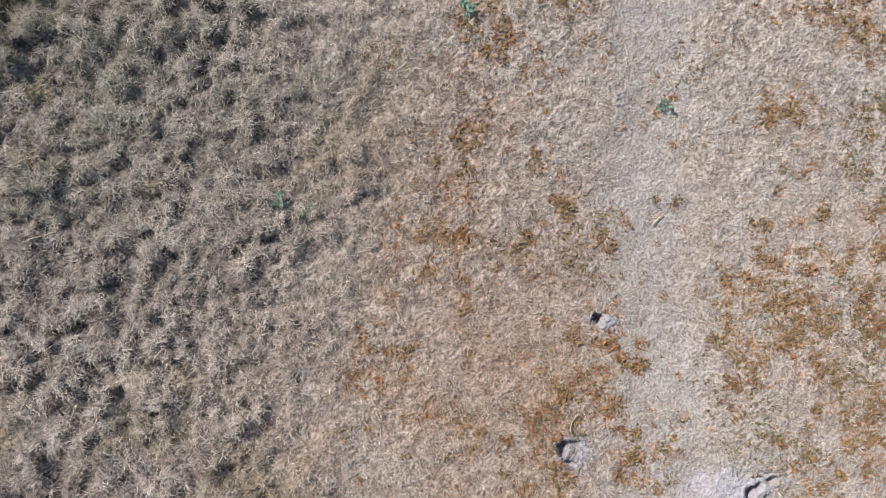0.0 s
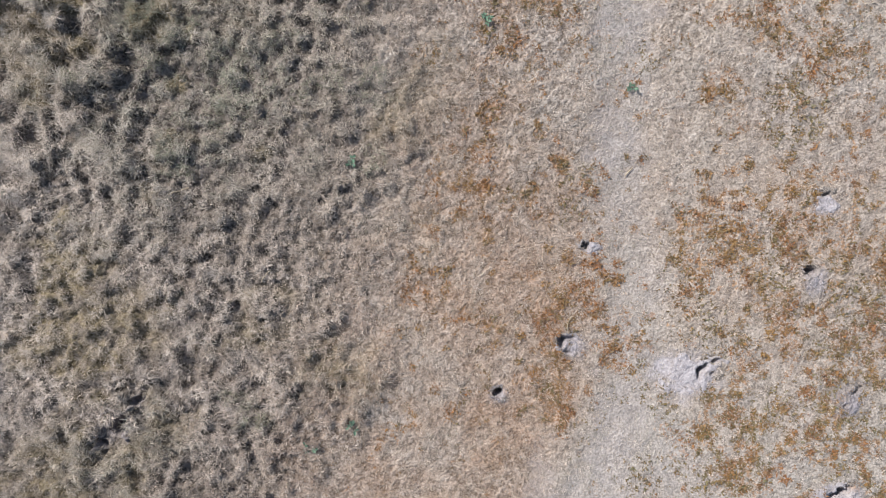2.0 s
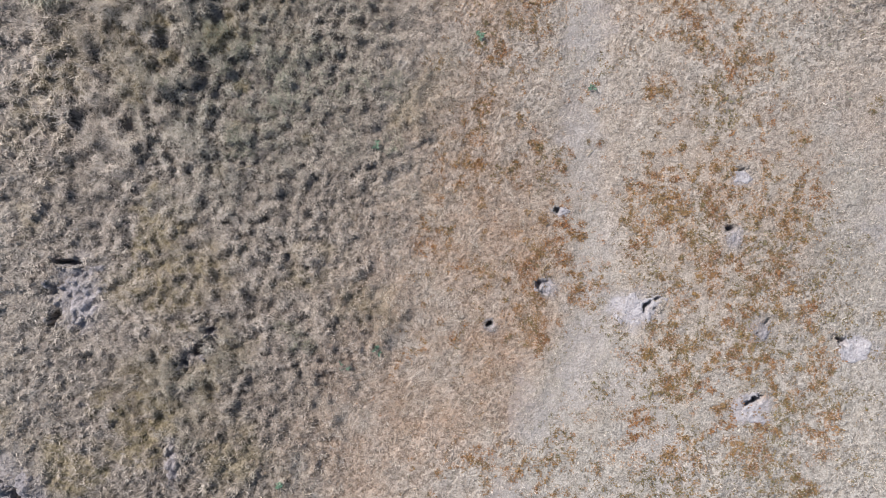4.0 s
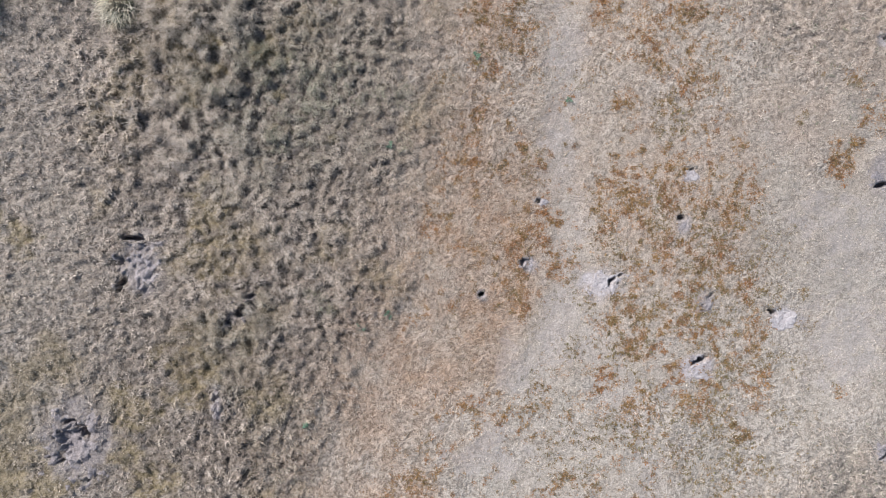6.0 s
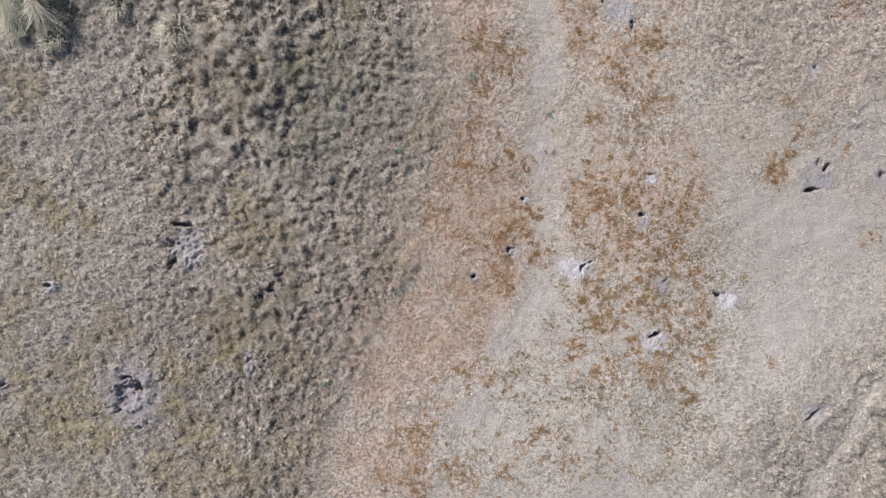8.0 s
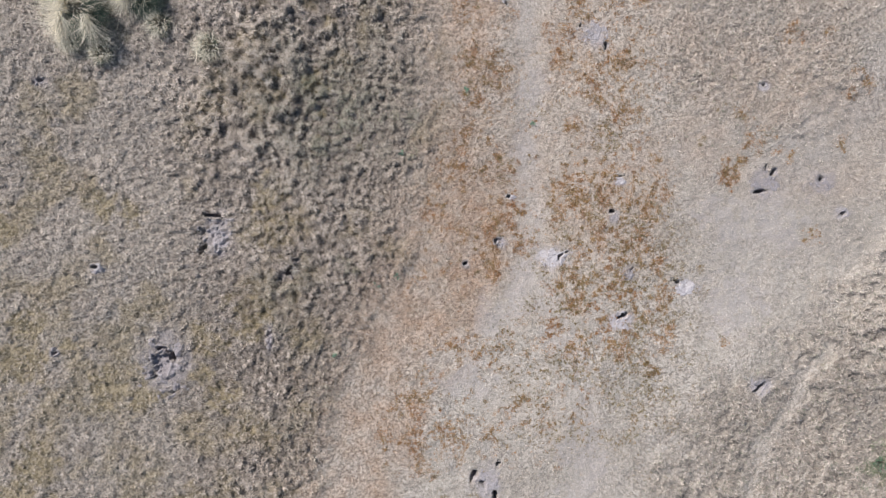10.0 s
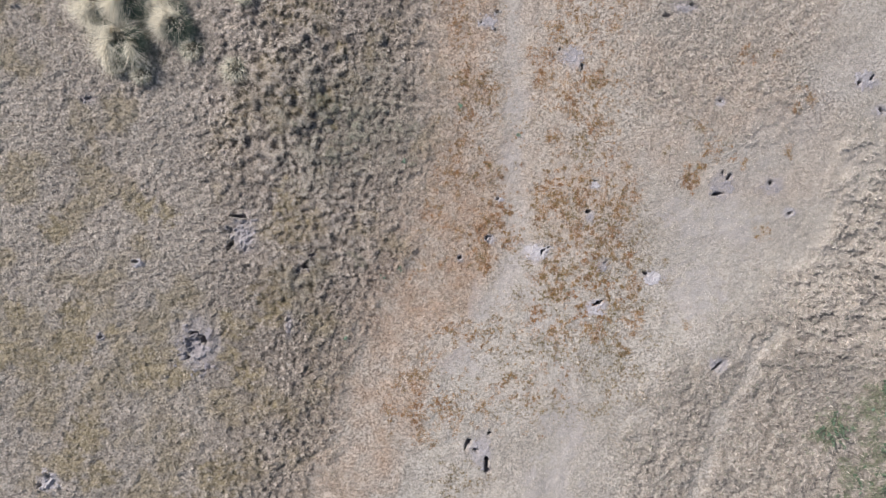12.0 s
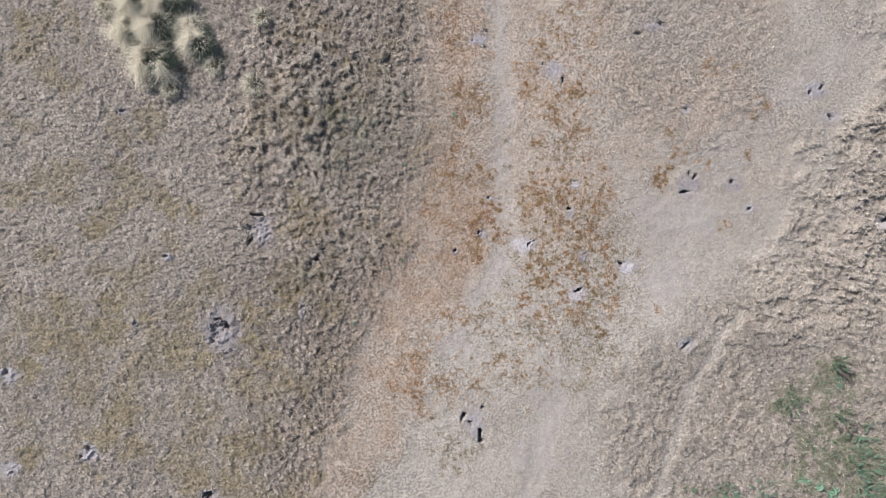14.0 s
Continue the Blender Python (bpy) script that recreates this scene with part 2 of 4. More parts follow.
def sward(x, y):
    """How thick and clumpy the turf is, against trodden ground."""
    e = np.interp(y, EDGE_Y, EDGE_X)
    t = 0.62 + 0.3 * step(e + 1.5 - x + 0.4 * vn(x, y, 0.4, 61), -0.5, 0.6) + 0.2 * vn(x, y, 0.6, 7) + 0.12 * vn(x, y, 0.2, 4)
    t = t + 0.3 * step(y, 1.4, 2.6) * step(x, 1.2, 2.2)
    t = t - 0.25 * step(x, 3.0, 4.2) * step(y, -1.2, -0.2) * (1 - step(y, 2.2, 3.2) * (1 - step(x, 5.0, 6.0)))
    t = np.maximum(t, 0.55 * rough(x, y))
    bare = np.maximum(1 - step(np.minimum(near_line(x, y, TRACK), near_line(x, y, LANE)), 0.05, 0.35), blobs(x, y, BARE, 0.7, 28))
    return np.clip(np.maximum(t * (1 - 0.45 * bare), shag(x, y)), 0.08, 1)


def specks(x, y):
    """Scattered dark leaves on the worn ground."""
    z = step(x + 0.2 * vn(x, y, 0.4, 3), 0.6, 1.0) * step(3.7 - x, 0, 0.7) * step(y + 0.3 * vn(x, y, 0.5, 2), -2.9, -2.2) * step(0.4 - y, 0, 0.5)
    z = np.maximum(z, step(x, 1.1, 1.5) * step(3.5 - x, 0, 0.6) * step(y, -0.2, 0.3) * step(1.3 - y, 0, 0.5))
    return 0.3 * z * np.clip(0.6 + 0.9 * vn(x, y, 0.25, 6), 0, 1)


def ochre(x, y):
    """Cover of olive-ochre herbs among the short grass."""
    return 0.6 * blobs(x, y, OCHRE, 0.9, 52)


def rust(x, y):
    """Cover of rust-brown herbs among the short grass."""
    r = np.zeros_like(x)
    for rows, weight in ((RUST_A, 0.85), (RUST_B, 0.85), (RUST_C, 0.75), (RUST_D, 1.0), (RUST_E, 1.0)):
        r = np.maximum(r, blobs(x, y, rows, 0.75, 53) * weight)
    e = np.interp(y, EDGE_Y, EDGE_X)
    speck = step(vn(x, y, 0.07, 55) + 0.8 * vn(x, y, 0.035, 56) + 0.5 * vn(x, y, 0.5, 57), 0.1, 0.8)
    band = step(x - e, -0.1, 0.4) * step(e + 2.0 - x, 0, 0.8) * step(y, -1.0, 0.4) * (1 - 0.6 * step(y, 1.3, 2.4))
    east = step(x, 1.0, 1.7) * step(3.3 - x, 0, 0.7) * step(y, -1.7, -0.9) * (1 - 0.4 * step(y, 1.2, 2.0))
    south = step(x - e, 0.3, 1.0) * step(2.6 - x, 0, 0.8) * step(y, -3.2, -2.4) * step(-0.4 - y, 0, 0.8)
    north = step(x, 1.2, 1.8) * step(2.9 - x, 0, 0.5) * step(y, 1.4, 2.2)
    r = np.maximum(r * np.clip(0.75 + 0.6 * vn(x, y, 0.05, 58), 0.1, 1), speck * np.maximum(np.maximum(0.85 * band, 0.85 * east), np.maximum(0.65 * south, 0.6 * north)))
    return np.clip(r, 0, 1) * (1 - 0.85 * blobs(x, y, BARE, 0.5, 28))


def orange(x, y):
    """Warm tint of the short grass along the edge of the long grass."""
    e = np.interp(y, EDGE_Y, EDGE_X)
    w = np.interp(y, (-4.4, -2.4, -1.2, 0.5, 1.5, 2.6, 4.0), (0.9, 1.35, 1.35, 1.6, 1.2, 1.05, 1.1))
    f = step(x - e, -0.5, 0.4) * step(e + w - x + 0.35 * vn(x, y, 0.4, 61), -0.3, 0.4)
    f = np.maximum(f, np.interp(y, (-1.2, 0.3, 1.2), (0.16, 0.34, 0.5)) * step(x, 0.1, 0.8) * step(3.2 - x + 0.5 * vn(x, y, 0.6, 87), -0.2, 0.9) * step(y, -1.6, 0.6))
    f = np.maximum(f, 0.5 * step(x, 2.4, 3.2) * step(6.4 - x, 0, 1.0) * step(y, 0.6, 1.4) * np.clip(0.7 + 0.7 * vn(x, y, 0.7, 37), 0, 1.3))
    return f * np.interp(y, (-4.4, -1.5, -0.3, 0.8, 2.0, 4.0), (0.65, 0.75, 1.0, 0.95, 0.65, 0.7)) * np.clip(0.8 + 0.3 * vn(x, y, 0.35, 62) + 0.3 * vn(x, y, 0.11, 63), 0, 1.2)


# ---- burrows: where the animals dug ----
BURROWS = []


def burrow_at(label, soil, pits, pale=0.5):
    """soil: x, y, two radii of the dug earth; pits: x, y, two radii, turn in degrees, depth."""
    BURROWS.append((label, soil, pits, pale))


burrow_at("caved-in burrow with a pale grey fan of dug earth", (-3.08, 0.3, 0.2, 0.27),
          [(-3.18, 0.565, 0.15, 0.03, -6, 0.12), (-3.31, 0.11, 0.04, 0.08, -20, 0.18), (-3.29, 0.33, 0.06, 0.07, 20, 0.05)], 0.32)
burrow_at("large burrow of several holes in bare lilac-grey earth", (-3.82, -1.47, 0.33, 0.4),
          [(-3.74, -1.36, 0.045, 0.10, 20, 0.2), (-3.88, -1.25, 0.09, 0.03, 15, 0.08), (-3.97, -1.62, 0.05, 0.035, 40, 0.13),
           (-3.87, -1.45, 0.14, 0.15, 0, 0.05), (-3.72, -1.85, 0.03, 0.02, 60, 0.07)], 0.2)
burrow_at("dark hollow under matted grass", (-2.15, -0.16, 0.1, 0.08),
          [(-2.14, -0.17, 0.10, 0.055, 40, 0.15), (-2.03, -0.01, 0.07, 0.025, 25, 0.06), (-2.26, -0.28, 0.06, 0.025, -45, 0.06)], 0.0)
burrow_at("small round burrow hole in rusty short grass", (0.24, -0.035, 0.06, 0.05), [(0.245, -0.027, 0.045, 0.027, 20, 0.12)], 0.3)
burrow_at("shallow scrape ringed by crumbs of earth", (0.71, 0.265, 0.09, 0.08),
          [(0.645, 0.28, 0.02, 0.042, 15, 0.06), (0.69, 0.31, 0.05, 0.014, 0, 0.03), (0.685, 0.215, 0.03, 0.012, -30, 0.03)], 0.4)
burrow_at("small burrow with a crumbly pale heap", (0.86, 0.875, 0.045, 0.035), [(0.815, 0.89, 0.026, 0.03, 0, 0.08)], 0.7)
burrow_at("burrow with a whitish fan of dug sand", (1.41, 0.07, 0.19, 0.16),
          [(1.505, 0.065, 0.02, 0.045, -12, 0.06), (1.545, 0.12, 0.05, 0.02, 35, 0.055), (1.61, 0.15, 0.03, 0.012, 10, 0.03), (1.59, 0.07, 0.02, 0.014, 0, 0.02)], 0.8)
burrow_at("narrow dark burrow hole with pale earth", (2.34, -0.76, 0.15, 0.12), [(2.375, -0.70, 0.066, 0.03, 22, 0.16)], 0.75)
burrow_at("burrow hole beside a round pale heap of earth", (3.23, -0.29, 0.15, 0.10), [(3.115, -0.235, 0.05, 0.03, -25, 0.12)], 1.0)
burrow_at("small burrow hole among rusty herbs", (2.235, 0.63, 0.07, 0.08), [(2.205, 0.715, 0.036, 0.03, 0, 0.1)], 0.5)
burrow_at("worn grey patch of crumbly earth among herbs", (2.46, -0.13, 0.11, 0.09), [(2.5, -0.06, 0.05, 0.012, 50, 0.02), (2.42, -0.15, 0.03, 0.012, 20, 0.02)], 0.1)
burrow_at("low pale heap of dug earth with a small hole", (2.29, 1.10, 0.08, 0.06), [(2.30, 1.18, 0.03, 0.014, 0, 0.05)], 0.7)
burrow_at("grey dug patch with a slit-shaped hole", (4.26, 1.10, 0.22, 0.2),
          [(4.20, 1.01, 0.10, 0.028, 15, 0.11), (4.37, 1.27, 0.035, 0.055, -25, 0.1), (4.28, 1.32, 0.03, 0.05, -20, 0.04)], 0.2)
burrow_at("dark grey dug patch with a small hole", (5.03, 1.14, 0.2, 0.14), [(5.02, 1.19, 0.035, 0.04, 0, 0.12)], 0.15)
burrow_at("small burrow hole in bare pale ground", (5.32, 0.74, 0.1, 0.08), [(5.33, 0.73, 0.045, 0.028, 0, 0.1)], 0.5)
burrow_at("small burrow hole in pale trampled grass", (4.2, 2.42, 0.09, 0.07), [(4.19, 2.43, 0.04, 0.03, 30, 0.1)], 0.6)
burrow_at("lilac-grey dug patch with two small holes", (6.4, 2.75, 0.2, 0.15),
          [(6.5, 2.80, 0.03, 0.05, -30, 0.1), (6.3, 2.72, 0.03, 0.04, 0, 0.09)], 0.45)
burrow_at("small hole in grey dug earth", (6.65, 2.30, 0.15, 0.1), [(6.66, 2.31, 0.05, 0.035, -30, 0.09)], 0.4)
burrow_at("burrow of several dark holes in pale earth", (0.62, -3.05, 0.2, 0.26),
          [(0.70, -3.24, 0.04, 0.11, 0, 0.16), (0.72, -3.35, 0.055, 0.04, 0, 0.1), (0.40, -2.93, 0.04, 0.08, -35, 0.12),
           (0.74, -2.77, 0.035, 0.028, 20, 0.1), (0.54, -3.04, 0.05, 0.025, -30, 0.06)], 0.35)
burrow_at("burrow with two dark holes in lilac-grey earth", (-6.13, -3.58, 0.17, 0.16),
          [(-6.13, -3.51, 0.045, 0.06, -20, 0.12), (-6.25, -3.66, 0.05, 0.035, 20, 0.12)], 0.6)
burrow_at("wide dark burrow mouth under long grass", (-4.02, -4.34, 0.2, 0.12), [(-4.05, -4.33, 0.12, 0.06, 10, 0.2)], 0.3)
burrow_at("grey dug earth with a dark hole in dry grass", (-7.50, -2.24, 0.16, 0.16), [(-7.56, -2.20, 0.04, 0.07, -20, 0.12)], 0.6)
burrow_at("small dark hole in matted olive grass", (-5.3, -1.32, 0.07, 0.06), [(-5.3, -1.32, 0.035, 0.03, 20, 0.1)], 0.2)
burrow_at("small burrow hole with a little pale earth", (-4.73, -0.18, 0.1, 0.06), [(-4.78, -0.16, 0.05, 0.032, 20, 0.12)], 0.7)
burrow_at("burrow hole in worn rusty ground", (1.92, 3.08, 0.2, 0.16),
          [(2.085, 2.935, 0.03, 0.05, -15, 0.1), (1.73, 3.2, 0.025, 0.025, 0, 0.06), (1.78, 3.02, 0.02, 0.015, 0, 0.03)], 0.4)
burrow_at("worn patch with small holes in pale earth", (0.64, 3.60, 0.15, 0.12),
          [(0.77, 3.75, 0.028, 0.022, 0, 0.08), (0.51, 3.59, 0.025, 0.025, 0, 0.08), (0.73, 3.47, 0.03, 0.022, 0, 0.04)], 0.45)
burrow_at("broken turf with dark cracks", (3.62, 3.82, 0.2, 0.1), [(3.75, 3.88, 0.08, 0.03, -25, 0.07), (3.35, 3.71, 0.07, 0.025, 5, 0.07)], 0.2)
burrow_at("dark slit in trampled pale turf", (4.27, -1.63, 0.16, 0.12), [(4.26, -1.64, 0.12, 0.026, 42, 0.1)], 0.4)
burrow_at("brown hollow in grey dry grass", (-5.49, 2.33, 0.11, 0.08), [(-5.49, 2.34, 0.05, 0.022, -10, 0.06)], 0.0)
burrow_at("dark hollow in clodded pale earth", (7.66, 0.52, 0.2, 0.12), [(7.66, 0.55, 0.12, 0.035, 8, 0.12)], 0.5)
burrow_at("worn rut in matted grass", (-2.39, -1.08, 0.05, 0.2), [(-2.39, -1.08, 0.02, 0.2, 8, 0.015)], 0.1)
burrow_at("bare patch of grey dug earth", (-7.5, -3.89, 0.2, 0.16), [(-7.46, -3.95, 0.04, 0.03, 0, 0.07)], 0.5)


def pit(x, y, row, grow=1.0, extra=0.0):
    """1 in the middle of a pit, 0 outside."""
    px, py, ra, rb, turn, _ = row
    c, s = math.cos(radians(turn)), math.sin(radians(turn))
    u, v = (x - px) * c + (y - py) * s, -(x - px) * s + (y - py) * c
    d = np.hypot(u / (ra * grow + extra), v / (rb * grow + extra))
    return step(1.12 - d + 0.45 * vn(x, y, 0.036, 71) + 0.3 * vn(x, y, 0.016, 72), 0.0, 0.55)


def soil(x, y):
    """Bare dug earth: cover, and how pale it is."""
    cover, pale = np.zeros_like(x), np.zeros_like(x)
    wob = 0.45 * vn(x, y, 0.12, 73) + 0.3 * vn(x, y, 0.05, 74)
    for _, (sx, sy, ra, rb), _, p in BURROWS:
        near = (np.abs(x - sx) < 2 * ra) & (np.abs(y - sy) < 2 * rb)
        c = step(1.45 - np.hypot((x[near] - sx) / ra, (y[near] - sy) / rb) + wob[near], 0.0, 1.0)
        cover[near] = np.maximum(cover[near], c)
        pale[near] = np.maximum(pale[near], c * p)
    return cover, pale


def in_pit(x, y, extra=0.0):
    out = np.zeros_like(x)
    for _, _, pits, _ in BURROWS:
        for row in pits:
            near = np.hypot(x - row[0], y - row[1]) < 2 * max(row[2], row[3]) + 0.06
            out[near] = np.maximum(out[near], pit(x[near], y[near], row, 1.0, extra))
    return out


def height(x, y):
    """The turf's height, without the pits."""
    h = 0.035 * vn(x, y, 1.7, 81) + 0.02 * vn(x, y, 0.8, 82)
    s, r = shag(x, y), rough(x, y)
    h = h + s * (0.008 + (0.02 + 0.09 * tall(x, y)) * tufts(x, y))
    big = step(x, 4.9, 5.8) * step(y, -1.9, -0.9)
    h = h + r * (0.062 + 0.05 * big) * np.clip(0.85 + 0.6 * vn(x, y, 0.55, 5), 0.2, 1.4) * clods(x, y) + (1 - s) * (0.004 * vn(x, y, 0.05, 83) + 0.005 * vn(x, y, 0.09, 39)) + 0.006 * vn(x, y, 0.17, 84)
    t = np.minimum(near_line(x, y, TRACK), near_line(x, y, LANE))
    return h - 0.012 * (1 - step(t, 0.05, 0.3)) * (1 - s)


# ---- materials ----
def material(name, rough_value=0.9, spec=0.15):
    m = bpy.data.materials.new(name)
    m.use_nodes = True
    n, b = m.node_tree.nodes, m.node_tree.nodes["Principled BSDF"]
    b.inputs["Roughness"].default_value = rough_value
    b.inputs["Specular IOR Level"].default_value = spec
    return m, n, m.node_tree.links, b


def put(links, socket, v):
    if isinstance(v, bpy.types.NodeSocket):
        links.new(v, socket)
    elif isinstance(v, tuple):
        socket.default_value = (*v, 1)
    else:
        socket.default_value = v


def mix(n, links, fac, a, b, kind="MIX"):
    node = n.new("ShaderNodeMix")
    node.data_type, node.blend_type = "RGBA", kind
    put(links, node.inputs[0], fac), put(links, node.inputs[6], a), put(links, node.inputs[7], b)
    return node.outputs[2]


def math_node(n, links, op, a, b=0.0, clamp=False):
    node = n.new("ShaderNodeMath")
    node.operation, node.use_clamp = op, clamp
    put(links, node.inputs[0], a), put(links, node.inputs[1], b)
    return node.outputs[0]


def grain(n, links, scale, detail=3.0, low=0.35, high=0.65, stretch=None):
    """Noise in the object's own metres, spread to 0..1."""
    co = n.new("ShaderNodeTexCoord").outputs["Object"]
    if stretch:
        mp = n.new("ShaderNodeMapping")
        mp.inputs["Scale"].default_value = stretch
        links.new(co, mp.inputs[0])
        co = mp.outputs[0]
    node = n.new("ShaderNodeTexNoise")
    node.inputs["Scale"].default_value, node.inputs["Detail"].default_value = scale, detail
    links.new(co, node.inputs["Vector"])
    r = n.new("ShaderNodeMapRange")
    links.new(node.outputs["Fac"], r.inputs[0])
    r.inputs[1].default_value, r.inputs[2].default_value = low, high
    return r.outputs[0]


def attribute(n, name):
    node = n.new("ShaderNodeAttribute")
    node.attribute_name = name
    return node


def bump(n, links, b, heights, distance, strength=0.6):
    node = n.new("ShaderNodeBump")
    node.inputs["Distance"].default_value, node.inputs["Strength"].default_value = distance, strength
    links.new(heights, node.inputs["Height"])
    links.new(node.outputs[0], b.inputs["Normal"])


def dug_colour(n, l, pale):
    """Crumbly earth: lilac-grey, near white where it dried; the grey also paints shade into the pits."""
    fine, mid = grain(n, l, 160, 3), grain(n, l, 55, 5, 0.36, 0.64)
    dull = mix(n, l, mid, (0.13, 0.115, 0.118), (0.31, 0.278, 0.284))
    light = mix(n, l, mid, (0.39, 0.362, 0.37), (0.55, 0.515, 0.525))
    return mix(n, l, math_node(n, l, "MULTIPLY", fine, 0.3), mix(n, l, pale, dull, light), (0.36, 0.32, 0.295))


def turf_material():
    """The ground under the grass: pale stubble, thatch, rusty moss, bare earth."""
    m, n, l, b = material("turf", 0.95, 0.1)
    cover, wear = attribute(n, "cover"), attribute(n, "wear")
    sep, sep2 = n.new("ShaderNodeSeparateColor"), n.new("ShaderNodeSeparateColor")
    l.new(cover.outputs["Color"], sep.inputs[0]), l.new(wear.outputs["Color"], sep2.inputs[0])
    fine, mid, big = grain(n, l, 80, 3, 0.38, 0.62), grain(n, l, 36, 4, 0.42, 0.58), grain(n, l, 2.2, 4, 0.4, 0.6)
    hue = grain(n, l, 3.7, 3, 0.42, 0.62, (1.0, 0.5, 1.0))
    # clumps of the sward: high ones pale, low ones dark with old litter and painted-in shade
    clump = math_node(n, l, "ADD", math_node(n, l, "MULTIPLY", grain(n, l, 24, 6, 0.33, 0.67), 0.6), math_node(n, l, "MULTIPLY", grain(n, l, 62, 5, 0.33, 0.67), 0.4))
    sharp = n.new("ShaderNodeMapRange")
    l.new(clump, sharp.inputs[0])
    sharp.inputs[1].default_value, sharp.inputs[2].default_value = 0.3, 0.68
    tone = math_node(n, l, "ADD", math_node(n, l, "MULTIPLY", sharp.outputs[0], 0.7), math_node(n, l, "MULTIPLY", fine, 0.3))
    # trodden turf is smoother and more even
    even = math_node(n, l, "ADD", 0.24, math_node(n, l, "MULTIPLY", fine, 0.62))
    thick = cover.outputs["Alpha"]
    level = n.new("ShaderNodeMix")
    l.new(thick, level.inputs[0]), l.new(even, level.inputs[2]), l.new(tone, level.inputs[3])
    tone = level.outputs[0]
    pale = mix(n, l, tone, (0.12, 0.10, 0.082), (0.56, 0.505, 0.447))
    pale = mix(n, l, math_node(n, l, "MULTIPLY", big, 0.22), pale, (0.34, 0.32, 0.27))
    pale = mix(n, l, math_node(n, l, "MULTIPLY", hue, 0.2), pale, (0.36, 0.31, 0.25))
    # also laid between the clods, where it paints in shade
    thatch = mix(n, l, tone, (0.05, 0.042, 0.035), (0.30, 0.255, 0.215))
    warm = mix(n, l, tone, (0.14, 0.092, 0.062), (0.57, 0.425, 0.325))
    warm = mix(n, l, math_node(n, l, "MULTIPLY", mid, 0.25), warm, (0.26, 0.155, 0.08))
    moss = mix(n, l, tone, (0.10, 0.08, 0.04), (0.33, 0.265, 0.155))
    herb = mix(n, l, fine, (0.19, 0.095, 0.034), (0.44, 0.235, 0.088))
    herb = mix(n, l, math_node(n, l, "MULTIPLY", grain(n, l, 7, 3, 0.42, 0.58), 0.45), herb, (0.30, 0.125, 0.045))
    leaf = math_node(n, l, "ADD", math_node(n, l, "MULTIPLY", grain(n, l, 55, 5, 0.3, 0.7), 1.7), math_node(n, l, "MULTIPLY", grain(n, l, 20, 3, 0.3, 0.7), 0.6))
    leaf = math_node(n, l, "ADD", leaf, math_node(n, l, "MULTIPLY", sep2.outputs[0], 0.78))
    leaf = math_node(n, l, "MULTIPLY", math_node(n, l, "SUBTRACT", leaf, 1.68), 4.5, True)
    leaf = math_node(n, l, "MULTIPLY", leaf, math_node(n, l, "MULTIPLY", sep2.outputs[0], 6.0, True))
    earth = dug_colour(n, l, sep2.outputs[2])
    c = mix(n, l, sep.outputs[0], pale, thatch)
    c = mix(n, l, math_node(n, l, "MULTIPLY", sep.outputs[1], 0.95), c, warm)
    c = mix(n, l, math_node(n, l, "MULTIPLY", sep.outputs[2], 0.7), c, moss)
    c = mix(n, l, math_node(n, l, "MULTIPLY", leaf, 0.6), c, herb)
    c = mix(n, l, sep2.outputs[1], c, earth)
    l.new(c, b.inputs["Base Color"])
    lumps = math_node(n, l, "MULTIPLY", math_node(n, l, "MULTIPLY", grain(n, l, 10, 8, 0.25, 0.75), wear.outputs["Alpha"]), 3.6)
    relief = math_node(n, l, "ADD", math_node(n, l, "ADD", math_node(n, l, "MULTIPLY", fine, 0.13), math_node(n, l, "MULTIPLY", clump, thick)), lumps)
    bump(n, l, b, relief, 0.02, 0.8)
    return m


def blade_material(name, young=(0.225, 0.178, 0.146), bleached=(0.72, 0.628, 0.542), green=(0.165, 0.215, 0.115)):
    """Grass: grey-brown to straw as plants grow older, darker where hollows' shade is painted in, olive, green or rusty
    where the attribute says so.
    """
    m, n, l, b = material(name, 0.75, 0.2)
    plant, age_shade = attribute(n, "plant"), attribute(n, "age_shade")
    sep, old = n.new("ShaderNodeSeparateColor"), n.new("ShaderNodeSeparateColor")
    l.new(plant.outputs["Color"], sep.inputs[0]), l.new(age_shade.outputs["Color"], old.inputs[0])
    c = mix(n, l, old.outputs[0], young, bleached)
    c = mix(n, l, sep.outputs[1], c, (0.27, 0.215, 0.12))
    c = mix(n, l, sep.outputs[2], c, green)
    c = mix(n, l, sep.outputs[0], c, mix(n, l, grain(n, l, 4, 3, 0.42, 0.58), (0.355, 0.20, 0.065), (0.375, 0.162, 0.056)))
    shade = math_node(n, l, "MULTIPLY_ADD", old.outputs[1], 0.6)
    shade.node.inputs[2].default_value = 0.65
    gray = n.new("ShaderNodeCombineColor")
    for k in range(3):
        l.new(shade, gray.inputs[k])
    c = mix(n, l, 1.0, c, gray.outputs[0], "MULTIPLY")
    l.new(c, b.inputs["Base Color"])
    tr, add = n.new("ShaderNodeBsdfTranslucent"), n.new("ShaderNodeMixShader")
    l.new(c, tr.inputs[0])
    add.inputs[0].default_value = 0.22
    l.new(b.outputs[0], add.inputs[1]), l.new(tr.outputs[0], add.inputs[2])
    l.new(add.outputs[0], n["Material Output"].inputs["Surface"])
    return m


